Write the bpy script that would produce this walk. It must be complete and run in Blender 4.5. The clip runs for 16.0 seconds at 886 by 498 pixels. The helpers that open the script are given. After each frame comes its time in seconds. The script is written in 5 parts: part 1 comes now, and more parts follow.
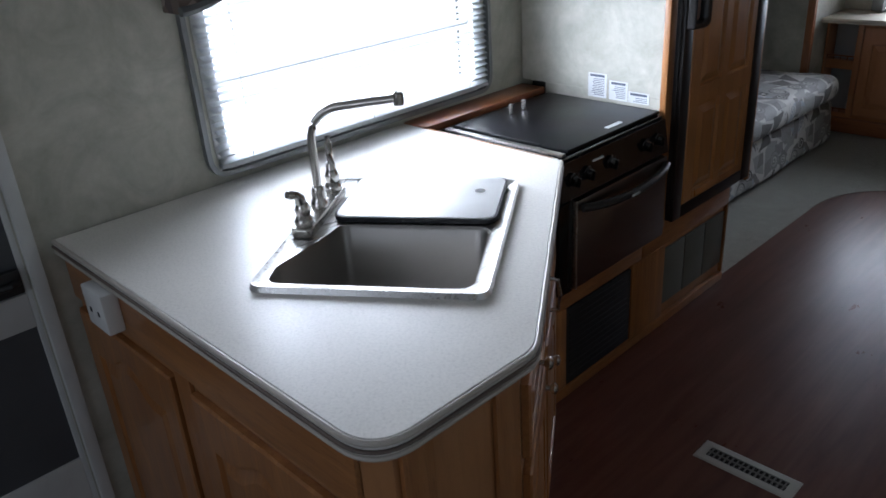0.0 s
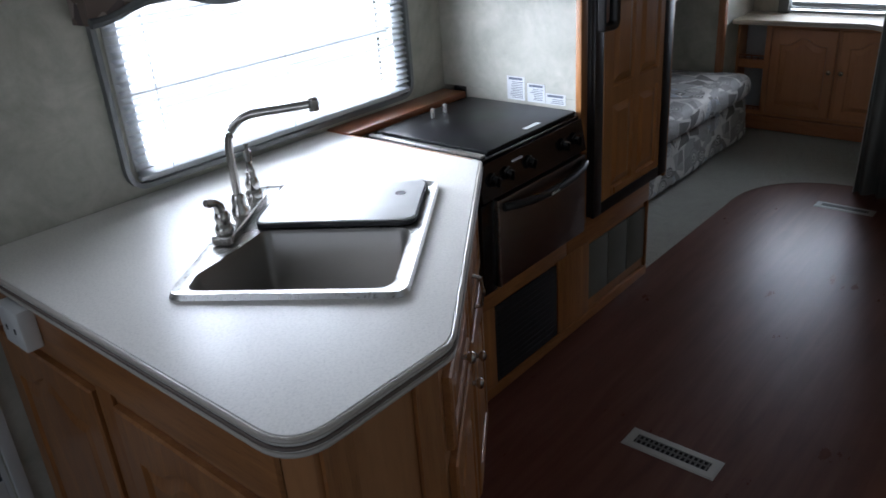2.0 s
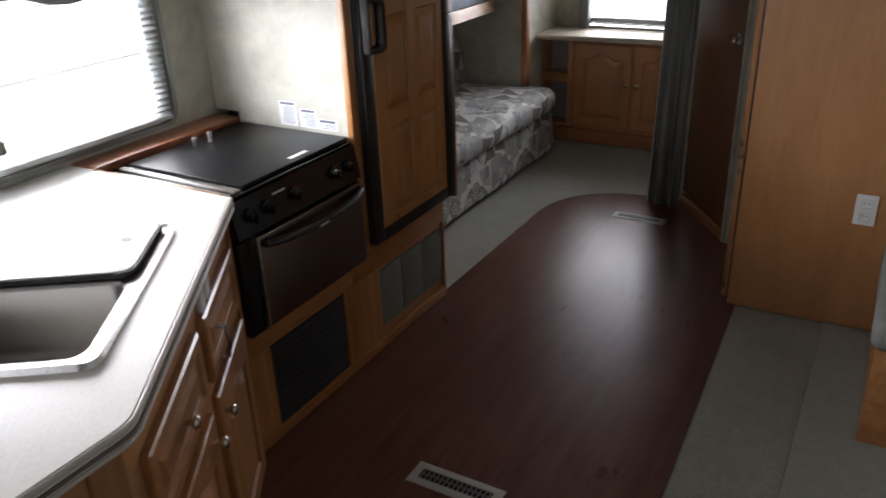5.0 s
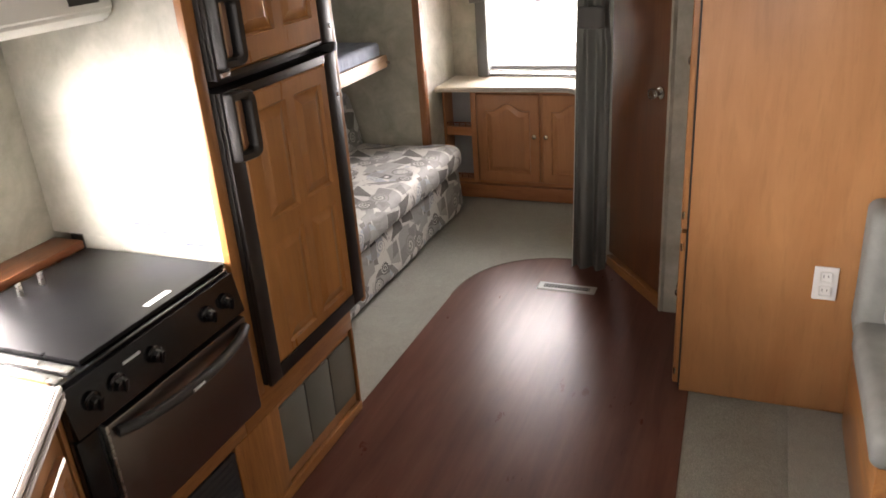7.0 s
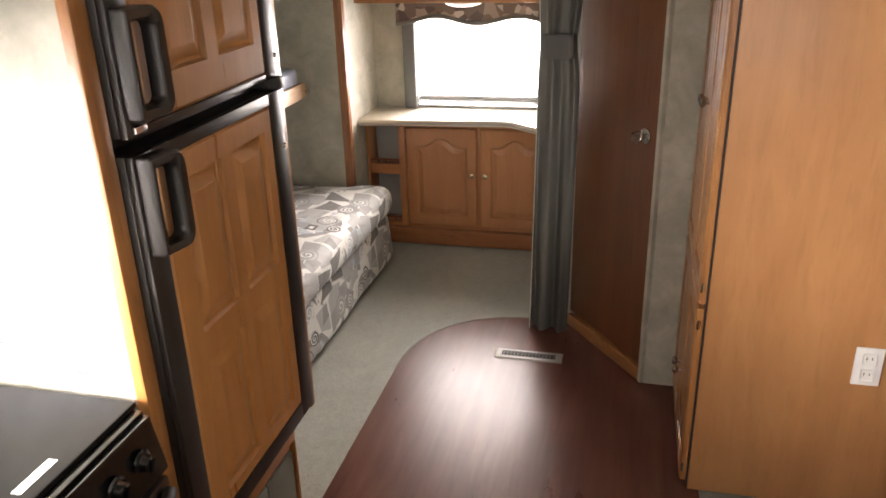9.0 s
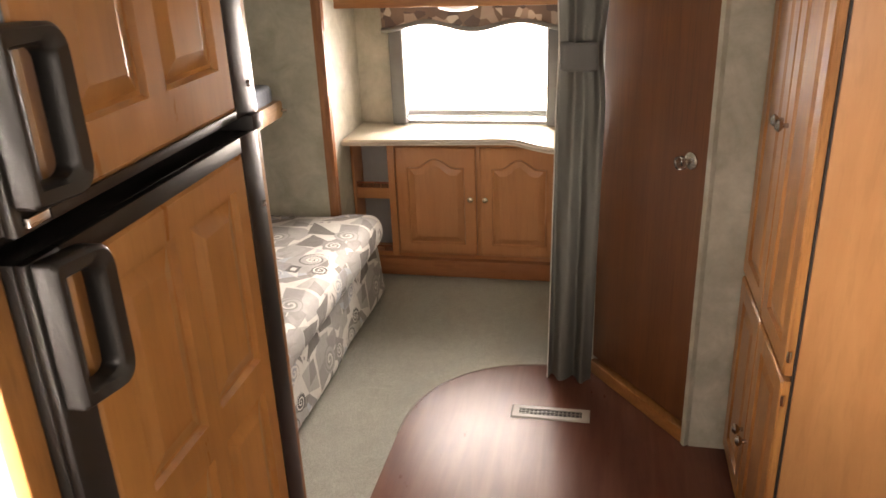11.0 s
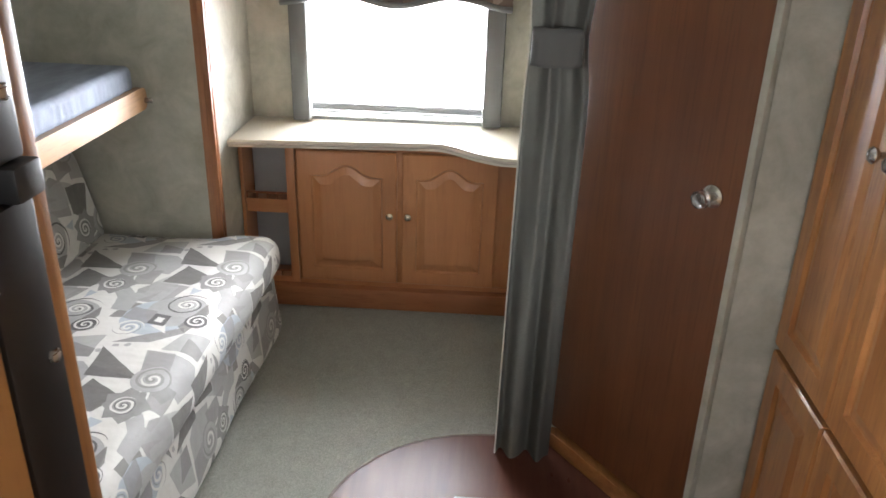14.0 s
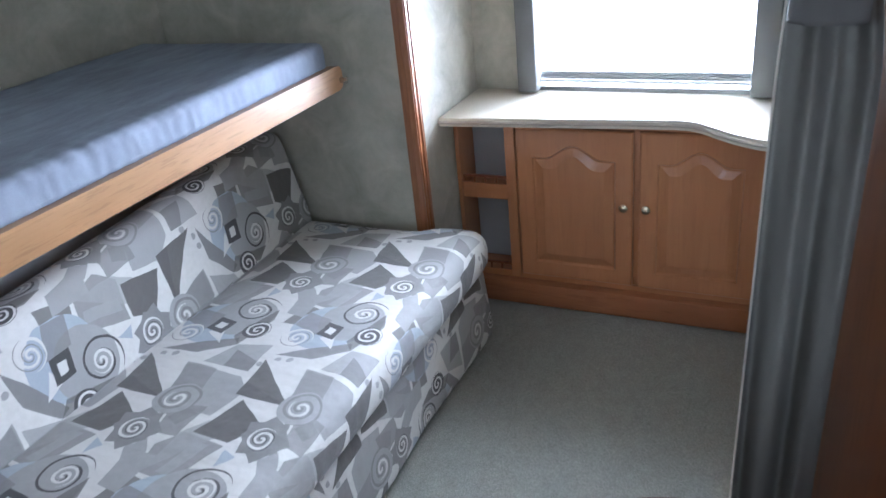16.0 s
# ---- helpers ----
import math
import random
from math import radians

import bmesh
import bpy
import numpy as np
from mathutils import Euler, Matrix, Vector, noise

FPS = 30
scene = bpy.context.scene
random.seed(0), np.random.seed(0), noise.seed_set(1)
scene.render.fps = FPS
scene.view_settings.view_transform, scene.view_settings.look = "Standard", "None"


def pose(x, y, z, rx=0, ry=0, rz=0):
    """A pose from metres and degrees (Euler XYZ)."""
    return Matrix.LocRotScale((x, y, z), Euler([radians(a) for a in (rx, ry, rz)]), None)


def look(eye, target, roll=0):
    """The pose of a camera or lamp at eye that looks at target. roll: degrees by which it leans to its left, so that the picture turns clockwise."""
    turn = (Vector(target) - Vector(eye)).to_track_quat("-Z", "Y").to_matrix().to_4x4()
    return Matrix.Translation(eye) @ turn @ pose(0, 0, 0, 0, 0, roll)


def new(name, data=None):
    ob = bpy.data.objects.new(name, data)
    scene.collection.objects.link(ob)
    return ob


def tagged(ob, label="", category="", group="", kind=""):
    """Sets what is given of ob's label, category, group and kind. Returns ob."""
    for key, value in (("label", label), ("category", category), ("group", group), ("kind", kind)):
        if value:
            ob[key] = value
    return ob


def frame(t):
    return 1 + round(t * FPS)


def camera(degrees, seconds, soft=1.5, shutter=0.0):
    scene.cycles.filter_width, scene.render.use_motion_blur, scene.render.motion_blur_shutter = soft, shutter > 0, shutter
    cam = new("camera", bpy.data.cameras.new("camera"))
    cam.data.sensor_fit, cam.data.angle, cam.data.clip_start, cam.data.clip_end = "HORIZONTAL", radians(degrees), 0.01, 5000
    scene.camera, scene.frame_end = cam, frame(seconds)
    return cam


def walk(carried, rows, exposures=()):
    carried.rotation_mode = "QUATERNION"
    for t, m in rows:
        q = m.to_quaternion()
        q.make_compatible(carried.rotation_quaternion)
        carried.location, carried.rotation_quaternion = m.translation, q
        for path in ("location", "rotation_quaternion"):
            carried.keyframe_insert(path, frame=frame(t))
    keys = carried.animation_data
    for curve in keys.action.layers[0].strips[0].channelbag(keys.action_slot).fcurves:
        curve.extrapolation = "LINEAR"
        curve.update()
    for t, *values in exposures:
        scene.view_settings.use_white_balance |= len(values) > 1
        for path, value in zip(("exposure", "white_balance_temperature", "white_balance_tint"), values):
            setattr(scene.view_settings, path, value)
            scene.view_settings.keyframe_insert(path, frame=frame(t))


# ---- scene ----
cam = camera(58.9, 16.0, 1.6, 0.5)
PATH = [
    (0, (-0.029, 0.297, 1.611), (1.212, 1.61, 0.754), -3.9),
    (0.5, (-0.016, 0.245, 1.607), (1.223, 1.565, 0.757), -4.5),
    (1, (-0.022, 0.24, 1.609), (1.247, 1.527, 0.754), -4.5),
    (1.5, (-0.027, 0.239, 1.608), (1.281, 1.488, 0.755), -4.4),
    (2, (-0.026, 0.235, 1.604), (1.323, 1.446, 0.759), -4.3),
    (2.5, (-0.024, 0.244, 1.61), (1.363, 1.412, 0.765), -3.9),
    (3, (-0.025, 0.246, 1.617), (1.402, 1.366, 0.773), -3.5),
    (3.5, (-0.013, 0.235, 1.62), (1.451, 1.301, 0.772), -2.9),
    (4, (0.028, 0.216, 1.615), (1.537, 1.219, 0.768), -2.2),
    (4.5, (0.127, 0.13, 1.618), (1.647, 1.112, 0.768), -1.8),
    (5, (0.24, 0.091, 1.618), (1.797, 1.016, 0.768), -2.3),
    (5.2, (0.289, 0.099, 1.615), (1.862, 0.995, 0.766), -2.8),
    (7.5, (0.837, 0.398, 1.689), (2.533, 1.106, 0.9), -4.1),
    (8, (0.961, 0.473, 1.655), (2.671, 1.176, 0.894), -3.9),
    (8.5, (1.069, 0.682, 1.636), (2.834, 1.232, 0.873), -2.4),
    (9, (1.182, 0.777, 1.639), (2.974, 1.22, 0.871), -1.6),
    (11.5, (1.734, 0.999, 1.573), (3.552, 1.335, 0.81), -2.9),
    (12, (1.857, 0.983, 1.528), (3.684, 1.251, 0.761), -3.6),
    (12.5, (1.993, 0.893, 1.526), (3.786, 1.388, 0.793), -4.3),
    (13, (2.193, 0.893, 1.491), (3.956, 1.515, 0.78), -4.4),
    (13.5, (2.285, 1.029, 1.484), (4.094, 1.429, 0.73), -2.1),
    (14, (2.286, 1.216, 1.505), (4.114, 1.313, 0.699), 1.7),
    (14.5, (2.403, 1.232, 1.479), (4.209, 1.425, 0.641), 1.5),
    (15, (2.579, 1.092, 1.459), (4.282, 1.679, 0.59), -2.9),
    (15.5, (2.671, 1.02, 1.476), (4.279, 1.811, 0.589), -5.1),
    (16, (2.78, 1.082, 1.449), (4.383, 1.883, 0.561), -6.1),
]
EXPOSURES = [
    (0.0, -1.35, 5700, 14), (3.5, -1.45, 5700, 14), (4.5, -1.4, 6200, 15), (5.0, -0.95, 6500, 17), (7.5, 0.65, 7500, 22), (8.5, 0.78, 7600, 21), (9.0, 0.8, 7700, 22),
    (11.5, 1.1, 8600, 24), (12.0, 1.1, 8600, 24), (12.5, 1.0, 8200, 22), (13.0, 1.05, 7800, 20), (14.0, 1.05, 6500, 14), (15.0, 0.95, 5700, 16), (16.0, 0.9, 5350, 15),
]
walk(cam, [(t, look(eye, target, roll)) for t, eye, target, roll in PATH], EXPOSURES)

# ---- world and light ----
world = bpy.data.worlds.new("world")
scene.world = world
world.use_nodes = True
wn = world.node_tree
sky = wn.nodes.new("ShaderNodeTexSky")
sky.sky_type, sky.sun_disc = "NISHITA", False
sky.sun_elevation, sky.sun_rotation = radians(50), radians(200)
wn.links.new(sky.outputs[0], wn.nodes["Background"].inputs[0])
wn.nodes["Background"].inputs[1].default_value = 0.12


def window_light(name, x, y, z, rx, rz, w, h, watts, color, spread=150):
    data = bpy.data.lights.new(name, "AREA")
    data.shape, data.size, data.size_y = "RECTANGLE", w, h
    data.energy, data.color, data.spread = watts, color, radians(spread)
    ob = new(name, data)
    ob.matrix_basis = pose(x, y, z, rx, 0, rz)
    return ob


DAY = (0.93, 0.97, 1.0)
window_light("window_light_kitchen", 1.45, 2.262, 1.168, -90, 0, 1.02, 0.44, 108, DAY)
window_light("window_light_rear", 5.425, 1.575, 0.98, 90, 90, 0.80, 0.56, 28, DAY, 108)
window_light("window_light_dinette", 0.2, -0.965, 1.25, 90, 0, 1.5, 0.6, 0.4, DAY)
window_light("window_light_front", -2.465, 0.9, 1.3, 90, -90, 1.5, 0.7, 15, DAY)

# added fill lamp in an invented opening high in the entry door
window_light("door_fill_light", 0.077, 2.20, 1.535, -90, 0, 0.60, 0.48, 5, DAY)

# ---- materials ----


def material(name):
    m = bpy.data.materials.new(name)
    m.use_nodes = True
    return m, m.node_tree, m.node_tree.nodes["Principled BSDF"]


def node(t, kind, **values):
    n = t.nodes.new(kind)
    for key, value in values.items():
        n.inputs[key].default_value = value
    return n


def math_node(t, op, a, b=None, c=None):
    n = t.nodes.new("ShaderNodeMath")
    n.operation = op
    for i, v in enumerate((a, b, c)):
        if v is None:
            continue
        if isinstance(v, (int, float)):
            n.inputs[i].default_value = v
        else:
            t.links.new(v, n.inputs[i])
    return n.outputs[0]


def ramp(t, fac, stops, constant=False):
    n = t.nodes.new("ShaderNodeValToRGB")
    e = n.color_ramp.elements
    while len(e) < len(stops):
        e.new(0.5)
    for el, (p, c) in zip(e, stops):
        el.position, el.color = p, (*c, 1)
    if constant:
        n.color_ramp.interpolation = "CONSTANT"
    t.links.new(fac, n.inputs[0])
    return n.outputs[0]


def mix(t, fac, a, b, blend="MIX"):
    n = t.nodes.new("ShaderNodeMix")
    n.data_type, n.blend_type = "RGBA", blend
    for sock, v in ((n.inputs[0], fac), (n.inputs[6], a), (n.inputs[7], b)):
        if isinstance(v, tuple):
            sock.default_value = (*v, 1)
        elif isinstance(v, (int, float)):
            sock.default_value = v
        else:
            t.links.new(v, sock)
    return n.outputs[2]


def noise_tex(t, vec, scale, detail=4.0, rough=0.55, distort=0.0):
    n = node(t, "ShaderNodeTexNoise", Scale=scale, Detail=detail, Roughness=rough, Distortion=distort)
    t.links.new(vec, n.inputs["Vector"])
    return n.outputs[0]


def coords(t, scale=(1, 1, 1), turn=(0, 0, 0)):
    c = t.nodes.new("ShaderNodeTexCoord")
    m = t.nodes.new("ShaderNodeMapping")
    m.inputs["Scale"].default_value, m.inputs["Rotation"].default_value = scale, turn
    t.links.new(c.outputs["Object"], m.inputs["Vector"])
    return m.outputs[0]


def bump(t, bsdf, height, strength, distance=0.002):
    b = node(t, "ShaderNodeBump", Strength=strength, Distance=distance)
    t.links.new(height, b.inputs["Height"])
    t.links.new(b.outputs[0], bsdf.inputs["Normal"])


def plain(name, color, rough=0.5, metal=0.0, grain=60.0, amount=0.12, relief=0.1):
    """A surface of one colour with faint smudges and a fine grain."""
    m, t, s = material(name)
    v = coords(t)
    big, fine = noise_tex(t, v, 5.0), noise_tex(t, v, grain)
    dark = tuple(c * (1 - amount) for c in color)
    lite = tuple(min(1, c * (1 + amount * 0.6)) for c in color)
    t.links.new(ramp(t, big, [(0.3, dark), (0.7, lite)]), s.inputs["Base Color"])
    t.links.new(math_node(t, "MULTIPLY_ADD", big, 0.16, rough - 0.08), s.inputs["Roughness"])
    s.inputs["Metallic"].default_value = metal
    bump(t, s, fine, relief, 0.0006)
    return m


def wood(name, light, dark, scale=(26, 26, 2.2), rough=0.36, turn=(0, 0, 0), coat=0.4, open_grain=0.35, coat_rough=0.2):
    m, t, s = material(name)
    v = coords(t, scale, turn)
    grain = noise_tex(t, v, 1.0, 7.0, 0.62, 0.6)
    pores = noise_tex(t, coords(t, tuple(c * 7 for c in scale), turn), 1.0, 3.0)
    blot = noise_tex(t, coords(t), 3.2, 3.0)
    c = ramp(t, grain, [(0.28, dark), (0.5, tuple((a + b) / 2 for a, b in zip(light, dark))), (0.66, light)])
    c = mix(t, math_node(t, "MULTIPLY", ramp(t, pores, [(0.34, (1, 1, 1)), (0.46, (0, 0, 0))]), open_grain), c, tuple(x * 0.5 for x in dark))
    c = mix(t, 0.35, c, ramp(t, blot, [(0.3, (0.72, 0.70, 0.68)), (0.7, (1, 1, 1))]), "MULTIPLY")
    info = t.nodes.new("ShaderNodeObjectInfo")
    c = mix(t, math_node(t, "MULTIPLY", info.outputs["Random"], 0.22), c, tuple(x * 0.75 for x in dark))
    t.links.new(c, s.inputs["Base Color"])
    t.links.new(math_node(t, "MULTIPLY_ADD", grain, 0.2, rough - 0.1), s.inputs["Roughness"])
    s.inputs["Coat Weight"].default_value, s.inputs["Coat Roughness"].default_value = coat, coat_rough
    bump(t, s, pores, 0.12, 0.0006)
    return m


def wallpaper(name, a, b, c3):
    m, t, s = material(name)
    v = coords(t)
    big = noise_tex(t, v, 7.0, 6.0, 0.6, 0.8)
    mid = noise_tex(t, v, 38.0, 5.0, 0.65)
    fine = noise_tex(t, v, 260.0, 3.0)
    col = ramp(t, big, [(0.32, a), (0.52, b), (0.7, c3)])
    col = mix(t, 0.4, col, ramp(t, mid, [(0.35, (0.80, 0.80, 0.76)), (0.62, (1, 1, 1))]), "MULTIPLY")
    t.links.new(col, s.inputs["Base Color"])
    s.inputs["Roughness"].default_value = 0.62
    bump(t, s, math_node(t, "ADD", fine, mid), 0.2, 0.0008)
    return m


def carpet_mat(name, a, b):
    m, t, s = material(name)
    v = coords(t)
    big, mid, fine = noise_tex(t, v, 3.0, 4.0), noise_tex(t, v, 22.0, 4.0), noise_tex(t, v, 420.0, 2.0)
    col = ramp(t, fine, [(0.3, a), (0.68, b)])
    col = mix(t, 0.45, col, ramp(t, big, [(0.35, (0.76, 0.76, 0.74)), (0.65, (1, 1, 1))]), "MULTIPLY")
    col = mix(t, 0.4, col, ramp(t, mid, [(0.35, (0.78, 0.78, 0.76)), (0.62, (1, 1, 1))]), "MULTIPLY")
    t.links.new(col, s.inputs["Base Color"])
    s.inputs["Roughness"].default_value = 0.95
    s.inputs["Sheen Weight"].default_value = 0.15
    bump(t, s, fine, 0.7, 0.004)
    return m


def vinyl_mat(name):
    """Dark red-brown wood-look sheet, worn to a patchy gloss."""
    m, t, s = material(name)
    v = coords(t, (2.0, 22, 22))
    grain = noise_tex(t, v, 1.0, 7.0, 0.6, 0.5)
    big = noise_tex(t, coords(t), 4.0, 5.0, 0.6)
    scuff = noise_tex(t, coords(t, (7, 30, 9), (0, 0, 0.5)), 1.0, 4.0, 0.6)
    col = ramp(t, grain, [(0.3, (0.080, 0.0290, 0.0190)), (0.5, (0.104, 0.0395, 0.0265)), (0.7, (0.130, 0.0520, 0.0360))])
    col = mix(t, 0.5, col, ramp(t, big, [(0.3, (0.7, 0.68, 0.66)), (0.7, (1.0, 1.0, 1.0))]), "MULTIPLY")
    t.links.new(col, s.inputs["Base Color"])
    patches = ramp(t, noise_tex(t, coords(t, (9, 26, 9), (0, 0, 0.4)), 1.0, 5.0, 0.65, 0.4), [(0.3, (0, 0, 0)), (0.75, (1, 1, 1))])
    r = math_node(t, "MULTIPLY_ADD", big, 0.09, 0.225)
    r = math_node(t, "MULTIPLY_ADD", scuff, 0.02, r)
    t.links.new(math_node(t, "MULTIPLY_ADD", patches, 0.03, r), s.inputs["Roughness"])
    s.inputs["Specular IOR Level"].default_value = 0.17
    bump(t, s, math_node(t, "MULTIPLY_ADD", grain, 0.6, big), 0.07, 0.0012)
    return m


def laminate_mat(name, base):
    m, t, s = material(name)
    v = coords(t)
    big, speck = noise_tex(t, v, 6.0, 4.0), noise_tex(t, v, 190.0, 3.0, 0.7)
    col = ramp(t, speck, [(0.3, tuple(c * 0.86 for c in base)), (0.5, base), (0.72, tuple(min(1, c * 1.06) for c in base))])
    col = mix(t, 0.3, col, ramp(t, big, [(0.3, (0.93, 0.93, 0.92)), (0.7, (1, 1, 1))]), "MULTIPLY")
    t.links.new(col, s.inputs["Base Color"])
    s.inputs["Roughness"].default_value = 0.3
    bump(t, s, speck, 0.03, 0.0003)
    return m


def sofa_fabric(name, du, dw, turned=False):
    """Printed upholstery: one motif of coils, framed squares and angular patches, repeated."""
    m, t, s = material(name)
    c = t.nodes.new("ShaderNodeTexCoord")
    sep = t.nodes.new("ShaderNodeSeparateXYZ")
    wob = t.nodes.new("ShaderNodeVectorMath")
    wob.operation = "MULTIPLY_ADD"
    soft = node(t, "ShaderNodeTexNoise", Scale=9.0, Detail=2.0)
    t.links.new(c.outputs["Object"], soft.inputs["Vector"])
    t.links.new(soft.outputs["Color"], wob.inputs[0])
    wob.inputs[1].default_value = (0.016, 0.016, 0.016)
    t.links.new(c.outputs["Object"], wob.inputs[2])
    if turned:
        half = t.nodes.new("ShaderNodeVectorMath")
        half.operation = "SCALE"
        half.inputs["Scale"].default_value = -1.0
        t.links.new(wob.outputs[0], half.inputs[0])
        t.links.new(half.outputs[0], sep.inputs[0])
    else:
        t.links.new(wob.outputs[0], sep.inputs[0])

    def do(op, *v):
        return math_node(t, op, *v)

    # the repeat: 0.648 m along the sofa, 0.296 m across, each row a little shifted
    P, Q = 0.648, 0.296
    yy = do("ADD", do("ADD", sep.outputs[1], sep.outputs[2]), 0.19 - dw)
    row = do("FLOOR", do("DIVIDE", yy, Q))
    y = do("SUBTRACT", do("MULTIPLY_ADD", row, -Q, yy), 0.19)
    xx = do("ADD", do("MULTIPLY_ADD", row, 0.056, sep.outputs[0]), 0.15 - du)
    x = do("SUBTRACT", do("MULTIPLY_ADD", do("FLOOR", do("DIVIDE", xx, P)), -P, xx), 0.15)

    cream, pale, mid, taupe, dark = (0.60, 0.595, 0.565), (0.30, 0.30, 0.292), (0.19, 0.188, 0.181), (0.095, 0.088, 0.08), (0.042, 0.04, 0.039)
    blue = (0.34, 0.38, 0.43)
    thread = noise_tex(t, coords(t, (60, 3, 60)), 1.0, 3.0)
    col = mix(t, 0.5, cream, ramp(t, thread, [(0.35, (0.88, 0.88, 0.87)), (0.6, (1, 1, 1))]), "MULTIPLY")

    def patch(col, points, colour, fac=1.0):
        """A convex patch."""
        d = None
        if sum(ax * by - bx * ay for (ax, ay), (bx, by) in zip(points, points[1:] + points[:1])) < 0:
            points = points[::-1]
        for (ax, ay), (bx, by) in zip(points, points[1:] + points[:1]):
            ex, ey = bx - ax, by - ay
            k = math.hypot(ex, ey)
            side = do("MULTIPLY_ADD", x, -ey / k, do("MULTIPLY_ADD", y, ex / k, (ax * ey - ay * ex) / k))
            d = side if d is None else do("MINIMUM", d, side)
        return mix(t, do("MULTIPLY", do("GREATER_THAN", d, 0.0), fac), col, colour)

    def disc(col, cx, cy, r, colour):
        px, py = do("SUBTRACT", x, cx), do("SUBTRACT", y, cy)
        d = do("SQRT", do("ADD", do("MULTIPLY", px, px), do("MULTIPLY", py, py)))
        return mix(t, do("LESS_THAN", d, r), col, colour)

    def coil(col, cx, cy, r, pitch, width, colour, turn=0.0):
        px, py = do("SUBTRACT", x, cx), do("SUBTRACT", y, cy)
        d = do("SQRT", do("ADD", do("MULTIPLY", px, px), do("MULTIPLY", py, py)))
        ang = do("DIVIDE", do("ARCTAN2", py, px), 2 * math.pi)
        line = do("LESS_THAN", do("FRACT", do("ADD", do("ADD", do("DIVIDE", d, pitch), ang), turn)), width)
        return mix(t, do("MULTIPLY", line, do("LESS_THAN", d, r)), col, colour)

    def again(col, points, colour, fac=1.0):
        """The same patch in its place and where it runs over into the next row."""
        col = patch(col, points, colour, fac)
        low = min(q for _, q in points) < -0.19
        return patch(col, [(p - 0.056, q + Q) if low else (p + 0.056, q - Q) for p, q in points], colour, fac)

    # broad grey fields
    col = again(col, [(0.352, -0.062), (0.485, -0.035), (0.478, -0.19), (0.43, -0.235), (0.335, -0.215)], pale)
    col = patch(col, [(0.365, -0.06), (0.49, -0.03), (0.485, -0.115), (0.40, -0.135)], mid, 0.75)
    col = again(col, [(0.085, 0.028), (0.212, -0.015), (0.222, 0.095), (0.17, 0.135), (0.095, 0.118)], mid, 0.85)
    col = patch(col, [(0.10, 0.045), (0.205, 0.015), (0.205, 0.05), (0.105, 0.075)], pale)
    col = again(col, [(0.0, 0.142), (0.086, 0.122), (0.072, 0.05), (-0.003, 0.066)], taupe, 0.85)
    col = disc(col, 0.012, 0.012, 0.098, blue)
    col = disc(col, 0.055, -0.03, 0.088, pale)
    col = patch(col, [(-0.128, 0.085), (-0.122, -0.02), (-0.06, -0.098), (-0.03, -0.085), (-0.078, -0.005)], mid)
    col = patch(col, [(-0.06, -0.098), (0.06, -0.125), (0.11, -0.105), (-0.03, -0.065)], taupe, 0.8)
    col = patch(col, [(-0.07, -0.045), (-0.005, -0.022), (-0.035, 0.012)], cream)
    col = patch(col, [(-0.03, 0.03), (0.045, 0.025), (0.06, 0.10), (0.0, 0.105)], mid, 0.8)
    # dark wedges and slabs
    col = patch(col, [(0.10, -0.135), (0.205, -0.12), (0.20, -0.19), (0.09, -0.19)], pale)
    col = patch(col, [(0.10, 0.106), (0.215, 0.106), (0.27, 0.07), (0.225, 0.02)], pale, 0.8)
    col = patch(col, [(0.255, -0.13), (0.35, -0.11), (0.36, -0.19), (0.26, -0.19)], mid, 0.85)
    col = patch(col, [(-0.15, -0.06), (-0.06, -0.10), (-0.04, -0.19), (-0.15, -0.19)], pale, 0.9)
    col = patch(col, [(-0.15, -0.12), (-0.08, -0.115), (-0.11, -0.19), (-0.15, -0.19)], mid)
    col = patch(col, [(0.362, 0.076), (0.497, 0.09), (0.356, -0.07)], taupe)
    col = patch(col, [(0.362, 0.076), (0.41, 0.081), (0.356, -0.07)], dark, 0.4)
    col = patch(col, [(0.228, 0.078), (0.352, 0.046), (0.285, -0.05), (0.222, -0.014)], taupe)
    col = patch(col, [(0.20, -0.048), (0.29, -0.02), (0.312, -0.11), (0.225, -0.135)], mid)
    col = patch(col, [(0.185, -0.09), (0.25, -0.022), (0.328, -0.07), (0.262, -0.15)], mid)
    col = patch(col, [(0.165, -0.125), (0.205, -0.16), (0.235, -0.135), (0.20, -0.10)], pale)
    col = patch(col, [(0.305, -0.125), (0.345, -0.145), (0.335, -0.185), (0.29, -0.165)], mid, 0.8)
    col = patch(col, [(0.155, -0.03), (0.19, -0.055), (0.205, -0.025)], blue)
    for dx, dy in ((-0.145, 0.06), (-0.138, 0.028), (0.475, 0.095)):
        col = disc(col, dx, dy, 0.009, pale)
    # coils
    col = disc(col, 0.366, -0.1, 0.055, pale)
    col = coil(col, 0.366, -0.1, 0.056, 0.024, 0.30, mid, 0.2)
    col = coil(col, 0.366, -0.1, 0.030, 0.024, 0.30, cream, 0.62)
    col = coil(col, 0.092, -0.048, 0.062, 0.030, 0.20, dark, 0.1)
    col = coil(col, 0.092, -0.048, 0.030, 0.016, 0.45, cream, 0.6)
    col = disc(col, 0.008, -0.108, 0.036, dark)
    col = coil(col, 0.008, -0.108, 0.034, 0.0165, 0.38, cream, 0.4)
    col = coil(col, 0.252, -0.078, 0.034, 0.0160, 0.40, cream, 0.0)
    col = coil(col, 0.252, -0.078, 0.034, 0.0160, 0.14, dark, 0.5)
    col = coil(col, -0.052, 0.066, 0.040, 0.020, 0.32, cream, 0.3)
